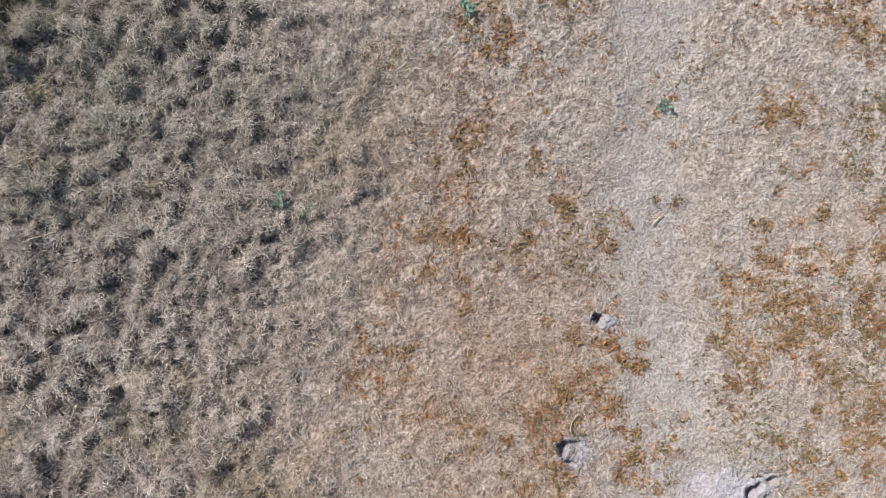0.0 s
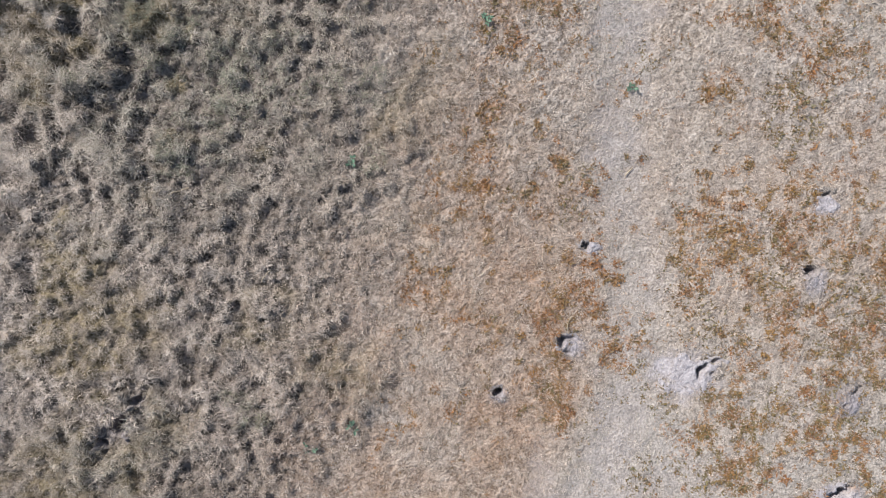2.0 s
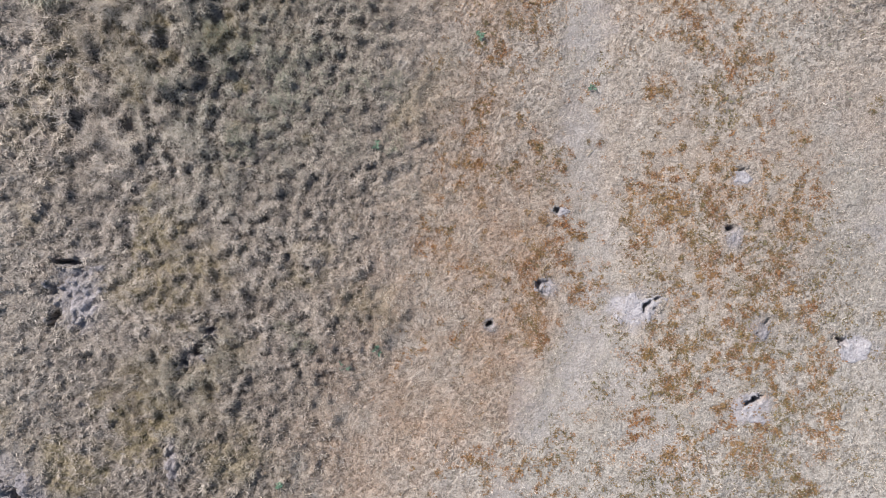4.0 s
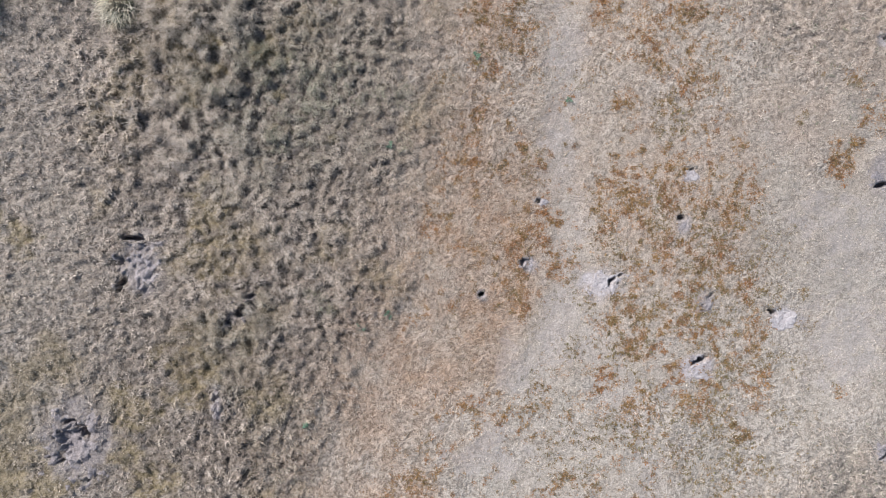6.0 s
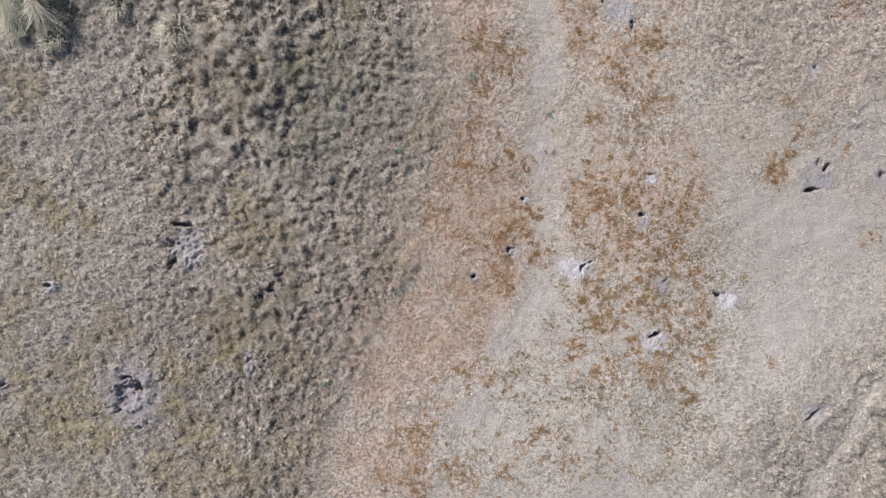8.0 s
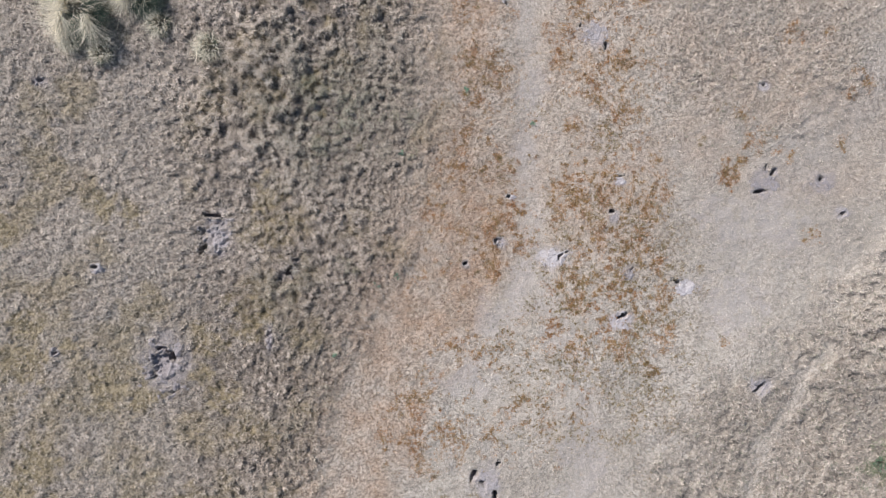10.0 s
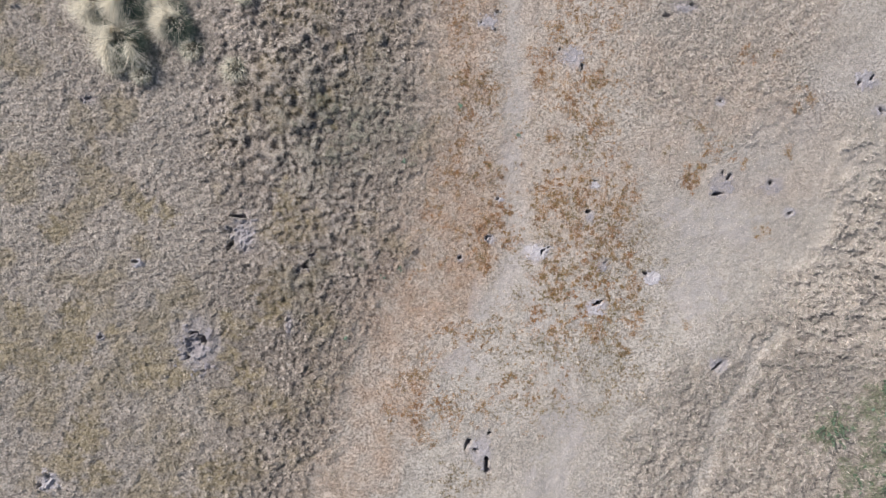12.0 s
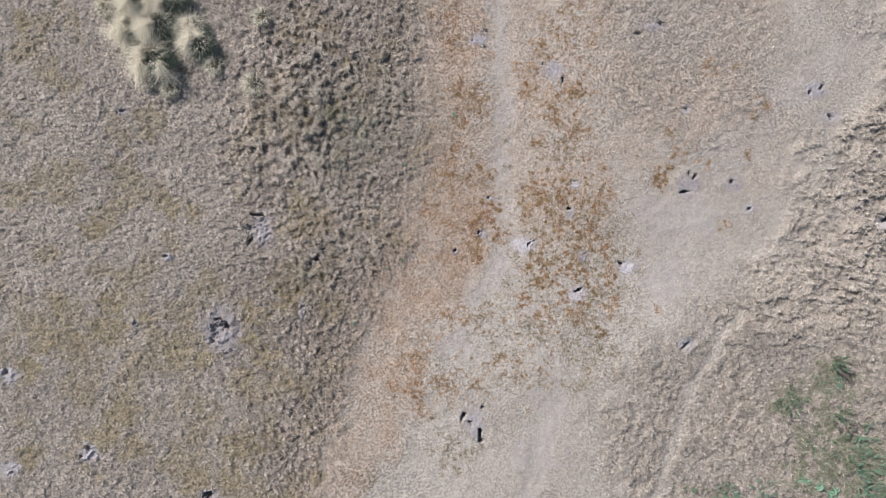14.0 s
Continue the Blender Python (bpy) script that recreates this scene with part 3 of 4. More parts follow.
def earth_material():
    m, n, l, b = material("dug_earth", 0.95, 0.1)
    tone = attribute(n, "tone")
    sep = n.new("ShaderNodeSeparateColor")
    l.new(tone.outputs["Color"], sep.inputs[0])
    fine, mid = grain(n, l, 160, 3), grain(n, l, 55, 5, 0.36, 0.64)
    litter = mix(n, l, fine, (0.16, 0.132, 0.108), (0.46, 0.405, 0.35))
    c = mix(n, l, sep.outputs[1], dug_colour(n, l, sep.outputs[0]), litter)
    l.new(c, b.inputs["Base Color"])
    bump(n, l, b, math_node(n, l, "ADD", fine, math_node(n, l, "MULTIPLY", mid, 2.0)), 0.006, 0.6)
    return m


def plain_material(name, low, high, scale=60.0, rough_value=0.85):
    m, n, l, b = material(name, rough_value, 0.2)
    l.new(mix(n, l, grain(n, l, scale, 3), low, high), b.inputs["Base Color"])
    return m


TURF, GRASS, EARTH = turf_material(), blade_material("dry_grass"), earth_material()
TALL_GRASS = blade_material("tussock_grass", (0.19, 0.18, 0.13), (0.86, 0.785, 0.64))
# green blades, darkened so that the tussocks' shaded side is in the colour
GREEN_SHADED_TUSSOCK = blade_material("green_shaded_tussock_grass", (0.06, 0.068, 0.052), (0.33, 0.32, 0.24), (0.045, 0.075, 0.058))
LEAF = plain_material("weed_leaf", (0.075, 0.115, 0.07), (0.16, 0.215, 0.135), 30, 0.7)
LEAF_BRIGHT = plain_material("fresh_leaf", (0.105, 0.18, 0.12), (0.20, 0.30, 0.205), 30, 0.7)
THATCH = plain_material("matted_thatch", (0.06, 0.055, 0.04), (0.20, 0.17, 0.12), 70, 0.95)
STEM = plain_material("dry_stem", (0.30, 0.24, 0.16), (0.55, 0.46, 0.34), 80)
DARK_STEM = plain_material("dead_stem", (0.09, 0.07, 0.06), (0.19, 0.15, 0.13), 80)


# ---- meshes from numpy ----
def mesh_from(name, verts, tris, mat, colours=(), smooth=False):
    """A mesh of triangles; colours: (attribute, N x 4 array) at the points."""
    me = bpy.data.meshes.new(name)
    me.vertices.add(len(verts))
    me.vertices.foreach_set("co", np.ascontiguousarray(verts, dtype=np.float32).ravel())
    k = tris.shape[1]
    me.loops.add(tris.size)
    me.loops.foreach_set("vertex_index", np.ascontiguousarray(tris, dtype=np.int32).ravel())
    me.polygons.add(len(tris))
    me.polygons.foreach_set("loop_start", np.arange(0, tris.size, k, dtype=np.int32))
    me.polygons.foreach_set("use_smooth", np.full(len(tris), smooth, dtype=bool))
    for key, values in colours:
        at = me.attributes.new(key, "FLOAT_COLOR", "POINT")
        at.data.foreach_set("color", np.ascontiguousarray(values, dtype=np.float32).ravel())
    me.update(calc_edges=True)
    me.materials.append(mat)
    return me


def blades(root, way, length, rise, width, plant, age_shade, droop=0.55):
    """Bent leaf blades: root N x 3, way: angles in radians. Gives vertices, triangles and the two attributes."""
    n = len(root)
    d = np.stack([np.cos(way), np.sin(way), np.zeros(n)], 1)
    twist = way + np.pi / 2 + rng.normal(0, 0.5, n)
    side = np.stack([np.cos(twist), np.sin(twist), rng.normal(0, 0.35, n)], 1) * (width / 2)[:, None]
    up = np.array((0, 0, 1.0))
    flat = np.sqrt(np.clip(1 - rise * rise, 0.02, 1))
    curl = np.stack([-d[:, 1], d[:, 0], np.zeros(n)], 1) * rng.normal(0, 0.55, n)[:, None]
    mid = root + d * (length * flat * 0.42)[:, None] + up * (length * rise * (0.5 + 0.35 * droop))[:, None]
    tip = root + (d + curl) * (length * flat)[:, None] + up * (length * rise)[:, None] * (1.15 - 0.5 * droop)
    v = np.stack([root - side * 0.4, mid - side, mid + side, tip], 1).reshape(-1, 3)
    i = np.arange(n)[:, None] * 4
    t = np.concatenate([i + np.array((0, 2, 1)), i + np.array((1, 2, 3))], 1).reshape(-1, 3)
    return v, t, np.repeat(plant, 4, 0), np.repeat(age_shade, 4, 0)


def rgba(*columns):
    n = len(columns[0])
    cols = [np.broadcast_to(np.asarray(c, dtype=float), n) for c in columns]
    while len(cols) < 4:
        cols.append(np.ones(n))
    return np.stack(cols, 1)


# ---- ground ----
def far_lines(spans, high, reach):
    """Grid lines: (start, cell) spans up to high, then ever wider to the horizon on both sides."""
    ends = [sp[0] for sp in spans[1:]] + [high]
    mid = np.concatenate([np.arange(low, end, cell) for (low, cell), end in zip(spans, ends)])
    out, d = [], 0.03
    while sum(out) < reach:
        d *= 1.35
        out.append(d)
    tail = np.cumsum(out)
    return np.concatenate([mid[0] - tail[::-1], mid, mid[-1] + tail])


gx = far_lines(((-8.4, 0.04), (-2.8, 0.024), (2.7, 0.036)), 8.4, 1800)
gy = far_lines(((-5.0, 0.034), (-0.9, 0.024), (2.8, 0.034)), 5.0, 1800)
X, Y = np.meshgrid(gx, gy)
X, Y = X.ravel(), Y.ravel()
inside = (np.abs(X) < 12) & (np.abs(Y) < 9)
Z = height(X, Y)


def olive_patches(x, y):
    return np.maximum(blobs(x, y, OLIVE, 0.5, 65), blobs(x, y, OLIVE_NEAR, 0.5, 65))


def outside(x, y):
    """0 over the well-grown stretch of the meadow, 1 far out."""
    d = np.maximum(np.abs(x) - 8.2, np.abs(y) - 4.8)
    return step(d + 0.7 * vn(x, y, 1.3, 20) * step(d, 0, 0.6), 0, 2.6)


away = outside(X, Y)
Z = Z * (1 - away) + away * np.where(inside, 0.03, 0.03 + 0.05 * vn(X, Y, 40.0, 85))
pits_here = step(in_pit(X, Y), 0.4, 0.9)
Z = Z - 0.34 * pits_here
S, R = shag(X, Y), rough(X, Y) * (1 - away)
S = S * (1 - away) + away * step(np.interp(Y, EDGE_Y, EDGE_X) - X + 0.5 * vn(X, Y, 1.5, 19), -0.6, 0.6)
soil_cover, soil_pale = soil(X, Y)
track = 1 - step(np.minimum(near_line(X, Y, TRACK), near_line(X, Y, LANE)) + 0.1 * vn(X, Y, 0.3, 91), 0.03, 0.3)
track = np.maximum(track, 0.8 * (1 - step(near_line(X, Y, TRAIL) + 0.2 * vn(X, Y, 0.4, 88), 0.05, 0.5)))
olive_here = np.maximum(olive_patches(X, Y), S * step(vn(X, Y, 0.5, 66) + 0.5 * vn(X, Y, 0.15, 67), 0.1, 0.8) * 0.7)
olive_here = olive_here * (1 - away)
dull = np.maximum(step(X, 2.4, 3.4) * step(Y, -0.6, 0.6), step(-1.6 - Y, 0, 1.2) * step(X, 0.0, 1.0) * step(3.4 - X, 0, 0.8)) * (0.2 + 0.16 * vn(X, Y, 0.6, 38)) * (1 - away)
# thatch under long grass; between clods its dark colour paints in the gaps' shade
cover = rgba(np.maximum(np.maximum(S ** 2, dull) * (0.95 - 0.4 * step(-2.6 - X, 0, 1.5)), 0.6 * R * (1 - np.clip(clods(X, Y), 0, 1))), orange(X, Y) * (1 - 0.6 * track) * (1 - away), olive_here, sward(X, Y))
bare = 0.32 * np.maximum(track * 0.55, blobs(X, Y, BARE, 0.9, 28)) * (1 - S)
wear = rgba(rust(X, Y) * (1 - S) * (1 - away), np.maximum(soil_cover * (0.55 + 0.45 * soil_pale), bare), np.maximum(soil_pale, np.where(soil_cover > bare, 0, 0.45)), R * (1 - soil_cover))
nx, ny = len(gx), len(gy)
i = (np.arange(ny - 1)[:, None] * nx + np.arange(nx - 1)[None, :]).ravel()[:, None]
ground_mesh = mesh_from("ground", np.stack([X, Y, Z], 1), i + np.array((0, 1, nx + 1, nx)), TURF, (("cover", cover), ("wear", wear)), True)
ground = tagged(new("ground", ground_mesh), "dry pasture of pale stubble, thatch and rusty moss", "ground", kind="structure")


# ---- grass ----
def scatter(n, x0, x1, y0, y1):
    return rng.uniform(x0, x1, n), rng.uniform(y0, y1, n)


def bunches(n, k, box, spread):
    """Blades in bunches of k: places, one random number a bunch, and the way out from its middle."""
    cx, cy = scatter(n // k, *box)
    own = np.repeat(rng.random(n // k), k)
    out, far = rng.uniform(-np.pi, np.pi, len(own)), np.abs(rng.normal(0, spread, len(own)))
    return np.repeat(cx, k) + np.cos(out) * far, np.repeat(cy, k) + np.sin(out) * far, own, out


def slivers(root, way, length, rise, width, plant, age_shade):
    """Straight, pointed blades of one face each, for what is seen from afar."""
    n = len(root)
    twist = way + np.pi / 2 + rng.normal(0, 0.4, n)
    side = np.stack([np.cos(twist), np.sin(twist), rng.normal(0, 0.3, n)], 1) * (width / 2)[:, None]
    flat = np.sqrt(np.clip(1 - rise * rise, 0.02, 1))
    tip = root + np.stack([np.cos(way) * flat, np.sin(way) * flat, rise], 1) * length[:, None]
    v = np.stack([root - side, root + side, tip], 1).reshape(-1, 3)
    return v, np.arange(3 * n).reshape(-1, 3), np.repeat(plant, 3, 0), np.repeat(age_shade, 3, 0)


def grass_object(name, label, x, y, length, rise, width, way, plant, age_shade, droop=None):
    """droop: how far bent blades hang; None: straight slivers."""
    root = np.stack([x, y, height(x, y) - 0.005], 1)
    v, t, p, a = slivers(root, way, length, rise, width, plant, age_shade) if droop is None else blades(root, way, length, rise, width, plant, age_shade, droop)
    return tagged(new(name, mesh_from(name, v, t, GRASS, (("plant", p), ("age_shade", a)))), label, "grass", kind="stuff")


NEAR = (-3.0, 3.0, -0.9, 2.9)


def in_near(x, y):
    return (x > NEAR[0]) & (x < NEAR[1]) & (y > NEAR[2]) & (y < NEAR[3])


def long_grass(n, box, name, label, near):
    x, y, own, out = bunches(n, 10, box, 0.009 if near else 0.014)
    keep = in_near(x, y) == near
    x, y, own, out = x[keep], y[keep], own[keep], out[keep]
    s, (sc, _), T = shag(x, y), soil(x, y), tufts(x, y)
    keep = (rng.random(len(x)) < s * np.clip(0.2 + 0.75 * T + 0.3 * mottle(x, y, 101), 0.05, 1)) & (rng.random(len(x)) > sc * 0.85) & (in_pit(x, y, 0.012) < 0.2)
    x, y, T, own, out = x[keep], y[keep], T[keep], own[keep], out[keep]
    n = len(x)
    H = tall(x, y)
    comb = 1.3 * vn(x, y, 0.11, 95) * np.pi - 0.8
    way = np.arctan2(0.4 * np.sin(comb) + 0.5 * np.sin(out) + rng.normal(0, 0.4, n), 0.4 * np.cos(comb) + 0.5 * np.cos(out) + rng.normal(0, 0.4, n))
    length = (0.02 + 0.03 * H * (0.4 + T)) * rng.uniform(0.6, 1.4, n) * (0.7 + 0.6 * own)
    rise = np.clip(rng.normal(0.3 + 0.3 * own, 0.2, n), 0.05, 0.95)
    west = step(-2.6 - x, 0, 1.5)
    olive = np.maximum(olive_patches(x, y) * 0.75, step(vn(x, y, 0.5, 66) + 0.5 * vn(x, y, 0.15, 67) + 0.45 * step(0.4 - y, 0, 1.2), 0.1, 0.9) * 0.62)
    olive = olive * (0.6 + 0.4 * west) * (rng.random(n) < 0.8)
    green = np.maximum(blobs(x, y, GREEN, 0.7, 68) * 0.8, 0.3 * step(vn(x, y, 0.6, 69) + 0.4 * vn(x, y, 0.15, 70), 0.0, 0.7)) * (1 - 0.7 * step(-2.2 - x, 0, 0.8)) * (rng.random(n) < 0.6)
    green = np.maximum(green, 0.75 * np.exp(-((x + 1.4) / 1.1) ** 2 - ((y - 2.0) / 0.75) ** 2) * (rng.random(n) < 0.75) * np.clip(0.8 + 0.5 * vn(x, y, 0.2, 47), 0, 1))
    e = np.interp(y, EDGE_Y, EDGE_X)
    warm = step(x - e + 1.3, 0, 1.5) * (0.32 - 0.18 * step(y, 1.0, 1.8)) * (rng.random(n) < 0.5)
    plant = rgba(warm, olive * rng.uniform(0.4, 1, n), green * rng.uniform(0.4, 1, n))
    white = blobs(x, y, BLEACHED, 0.5, 64) * 0.35
    # paler on the tufts; in the hollows shade is put into the blades' colour
    age_shade = rgba(np.clip(0.5 + white + 0.12 * step(x - e + 1.2, 0, 1.0) + 0.18 * vn(x, y, 0.28, 96) + 0.55 * mottle(x, y, 101) + 0.3 * (np.modf(own * 7.3)[0] - 0.5) + 0.14 * vn(x, y, 0.9, 98) + 0.3 * (T - 0.55) + 0.1 * west
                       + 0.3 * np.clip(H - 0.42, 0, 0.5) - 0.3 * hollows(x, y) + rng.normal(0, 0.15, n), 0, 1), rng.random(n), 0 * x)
    width = rng.uniform(0.7, 1.3, n) * (0.0023 if near else 0.0055)
    grass_object(name, label, x, y, length if near else length * 1.1, rise, width, way, plant, age_shade, 0.6 if near else None)


def short_grass(n, box, name, label, near):
    x, y, own, out = bunches(n, 8, box, 0.008 if near else 0.012)
    keep = in_near(x, y) == near
    x, y, own, out = x[keep], y[keep], own[keep], out[keep]
    s, r, (sc, _) = shag(x, y), rough(x, y), soil(x, y)
    tr = 1 - step(np.minimum(near_line(x, y, TRACK), near_line(x, y, LANE)), 0.03, 0.28)
    keep = (rng.random(len(x)) < (1 - s) * (1 - 0.75 * r) * (1 - 0.45 * tr) * np.clip(0.7 + 0.7 * mottle(x, y, 111), 0.05, 1)) & (rng.random(len(x)) > sc * 0.8) & (in_pit(x, y, 0.012) < 0.2)
    x, y, tr, s, own, out = x[keep], y[keep], tr[keep], s[keep], own[keep], out[keep]
    n = len(x)
    o, rs = orange(x, y), rust(x, y)
    length = rng.uniform(0.012, 0.03, n) * (1 + 0.4 * o + 0.5 * s) * (0.7 + 0.6 * own)
    rise = np.clip(rng.normal(0.25 + 0.25 * own, 0.18, n), 0.03, 0.85)
    plant = rgba(np.clip(0.6 * o * (np.modf(own * 5.1)[0] ** 1.5) * rng.uniform(0.5, 1.2, n) + rs * 0.3 * rng.random(n), 0, 1), 0.3 * (rng.random(n) < 0.25), np.where(rng.random(n) < 0.04 + 0.3 * tr * np.clip(0.5 + vn(x, y, 0.2, 29), 0, 1), 0.5, 0))
    age_shade = rgba(np.clip(0.66 - 0.2 * o + 0.1 * vn(x, y, 0.3, 97) + 0.55 * mottle(x, y, 111) + 0.3 * (np.modf(own * 7.3)[0] - 0.5) + rng.normal(0, 0.12, n) - 0.1 * step(-1.0 - y, 0, 1.5) * step(3.0 - x, 0, 0.6) - 0.06 * step(y, 1.5, 3.0) - 0.08 * step(x, 2.6, 3.4) * step(y, -1.0, 0.5), 0, 1), rng.random(n), 0 * x)
    grass_object(name, label, x, y, length if near else length * 1.15, rise, rng.uniform(0.7, 1.3, n) * (0.003 if near else 0.0062), out + rng.normal(0, 0.9, n), plant, age_shade)


def trampled_grass(n, box, name, label):
    x, y, own, out = bunches(n, 9, box, 0.016)
    n = len(x)
    r, c, (sc, _) = rough(x, y), clods(x, y), soil(x, y)
    keep = (rng.random(n) < r * np.clip(-0.1 + 1.1 * c + 0.35 * mottle(x, y, 121) + 0.35 * blobs(x, y, GREEN_FAR, 0.9, 99), 0.05, 1)) & (rng.random(n) > sc * 0.9) & (in_pit(x, y, 0.012) < 0.2)
    x, y, c, own, out = x[keep], y[keep], c[keep], own[keep], out[keep]
    n = len(x)
    way = out + rng.normal(0, 0.7, n)
    g = blobs(x, y, GREEN_FAR, 0.9, 99)
    plant = rgba(0 * x, 0.35 * (rng.random(n) < 0.4 * g), np.where(rng.random(n) < 0.06 + 0.55 * g, 0.85, 0.0))
    white = 0.45 * step(x + 0.4 * vn(x, y, 0.5, 16), 4.9, 6.0) * step(y, -1.9, -0.5)
    # paler on top of the clods, darker in the gaps between them
    age_shade = rgba(np.clip(0.42 + white + 0.08 * vn(x, y, 0.3, 97) + 0.4 * mottle(x, y, 121) + 0.3 * (np.modf(own * 7.3)[0] - 0.5) + 0.25 * (c - 0.5) + rng.normal(0, 0.2, n), 0, 1), rng.random(n), 0 * x)
    length = rng.uniform(0.025, 0.06, n) * (0.7 + 0.6 * own) * (0.6 + 0.5 * np.clip(c, 0, 1)) * (1 + 0.6 * g)
    grass_object(name, label, x, y, length, np.clip(rng.normal(0.45, 0.2, n), 0.05, 0.9), rng.uniform(0.7, 1.3, n) * 0.0065, way, plant, age_shade)


WEST, EAST = (-8.3, 0.4, -4.9, 4.9), (-2.6, 8.3, -4.9, 4.9)
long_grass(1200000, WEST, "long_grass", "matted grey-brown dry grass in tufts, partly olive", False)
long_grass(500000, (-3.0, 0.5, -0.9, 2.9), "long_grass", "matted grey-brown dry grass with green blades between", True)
short_grass(980000, EAST, "short_grass", "short pale dry grass flattened on the ground", False)
short_grass(760000, (-1.4, 3.0, -0.9, 2.9), "short_grass", "short straw-coloured and rusty dry grass", True)
trampled_grass(1000000, (2.0, 8.3, -4.9, 4.9), "trampled_grass", "pale bleached grass trampled over clods")


def outer_grass(n):
    """Thinning grass beyond the well-grown stretch, so that the meadow goes on."""
    x, y = scatter(n, -13.0, 13.0, -9.5, 9.5)
    d = np.maximum(np.abs(x) - 8.0, np.abs(y) - 4.6) + 0.5 * vn(x, y, 0.7, 27)
    keep = (d > 0.1) & (rng.random(n) < np.exp(-d / 1.3))
    x, y, d = x[keep], y[keep], d[keep]
    n = len(x)
    s = 0.75 * step(np.interp(y, EDGE_Y, EDGE_X) - x, -0.3, 0.4)
    plant = rgba(0 * x, 0.4 * s * rng.random(n), 0 * x)
    age_shade = rgba(np.clip(0.55 - 0.1 * s + 0.3 * vn(x, y, 0.06, 94) + rng.normal(0, 0.2, n), 0, 1), rng.random(n), 0 * x)
    w = outside(x, y)
    root = np.stack([x, y, height(x, y) * (1 - w) + 0.03 * w - 0.01], 1)
    v, t, p, a = slivers(root, rng.uniform(-np.pi, np.pi, n), rng.uniform(0.03, 0.07, n) * (0.6 + 0.5 * s), np.clip(rng.normal(0.4, 0.2, n), 0.05, 0.9), rng.uniform(0.006, 0.01, n), plant, age_shade)
    tagged(new("outer_grass", mesh_from("outer_grass", v, t, GRASS, (("plant", p), ("age_shade", a)))), "thinning dry grass on the open pasture", "grass", kind="stuff")


outer_grass(600000)


def herbs(n, cover, name, label, rusty, grown=1.0):
    """Small withered rosettes, lying in patches among the short grass."""
    x, y = scatter(n, -1.6, 6.2, -4.6, 4.8)
    sc, _ = soil(x, y)
    r = cover(x, y)
    keep = (rng.random(n) < r ** 1.1 * np.clip(0.55 + 1.0 * mottle(x, y, 131), 0, 1) * (1 - shag(x, y)) * (1 - 0.85 * sc)) & (in_pit(x, y, 0.012) < 0.2)
    x, y, r = x[keep], y[keep], r[keep]
    m, k = len(x), 4
    size = np.repeat(grown * rng.uniform(0.010, 0.024, m) * np.clip(0.65 + 0.6 * r, 0.65, 1.15), k)
    dark = np.repeat(np.clip(0.6 + 0.3 * vn(x, y, 0.3, 35) + rng.normal(0, 0.3, m), 0, 1), k)
    x, y = np.repeat(x, k), np.repeat(y, k)
    n = m * k
    way = rng.uniform(-np.pi, np.pi, n)
    x, y = x + np.cos(way) * size * 0.2 * rng.random(n), y + np.sin(way) * size * 0.2 * rng.random(n)
    if rusty:
        plant = rgba(np.where(dark < 0.72, rng.uniform(0.6, 0.95, n), 0.3), np.where(dark >= 0.72, 0.9, 0.3), np.where(dark > 0.92, 0.4, 0))
    else:
        plant = rgba(0.6 * rng.random(n), rng.uniform(0.8, 1, n), 0.45 * (rng.random(n) < 0.6))
    age_shade = rgba(np.clip(rng.normal(0.2, 0.15, n), 0, 1), np.clip(0.45 * (1 - dark) + 0.3 * rng.random(n) - 0.1, 0, 1), 0 * x)
    grass_object(name, label, x, y, size * rng.uniform(0.7, 1.3, n), np.clip(rng.normal(0.5, 0.2, n), 0.1, 0.9), size * rng.uniform(0.4, 0.7, n), way, plant, age_shade, 0.5)


herbs(580000, rust, "rusty_herbs", "rust-brown withered herb rosettes in low patches", True)
herbs(800000, specks, "herb_leaves", "dark olive-brown withered leaves dotted over worn turf", False, 1.3)
herbs(520000, ochre, "ochre_herbs", "olive-ochre withered herb rosettes in low patches", False)


# ---- burrows ----
def part(name, me, parent, label=""):
    ob = new(name, me)
    ob.parent = parent
    if label:
        tagged(ob, label)
    return ob


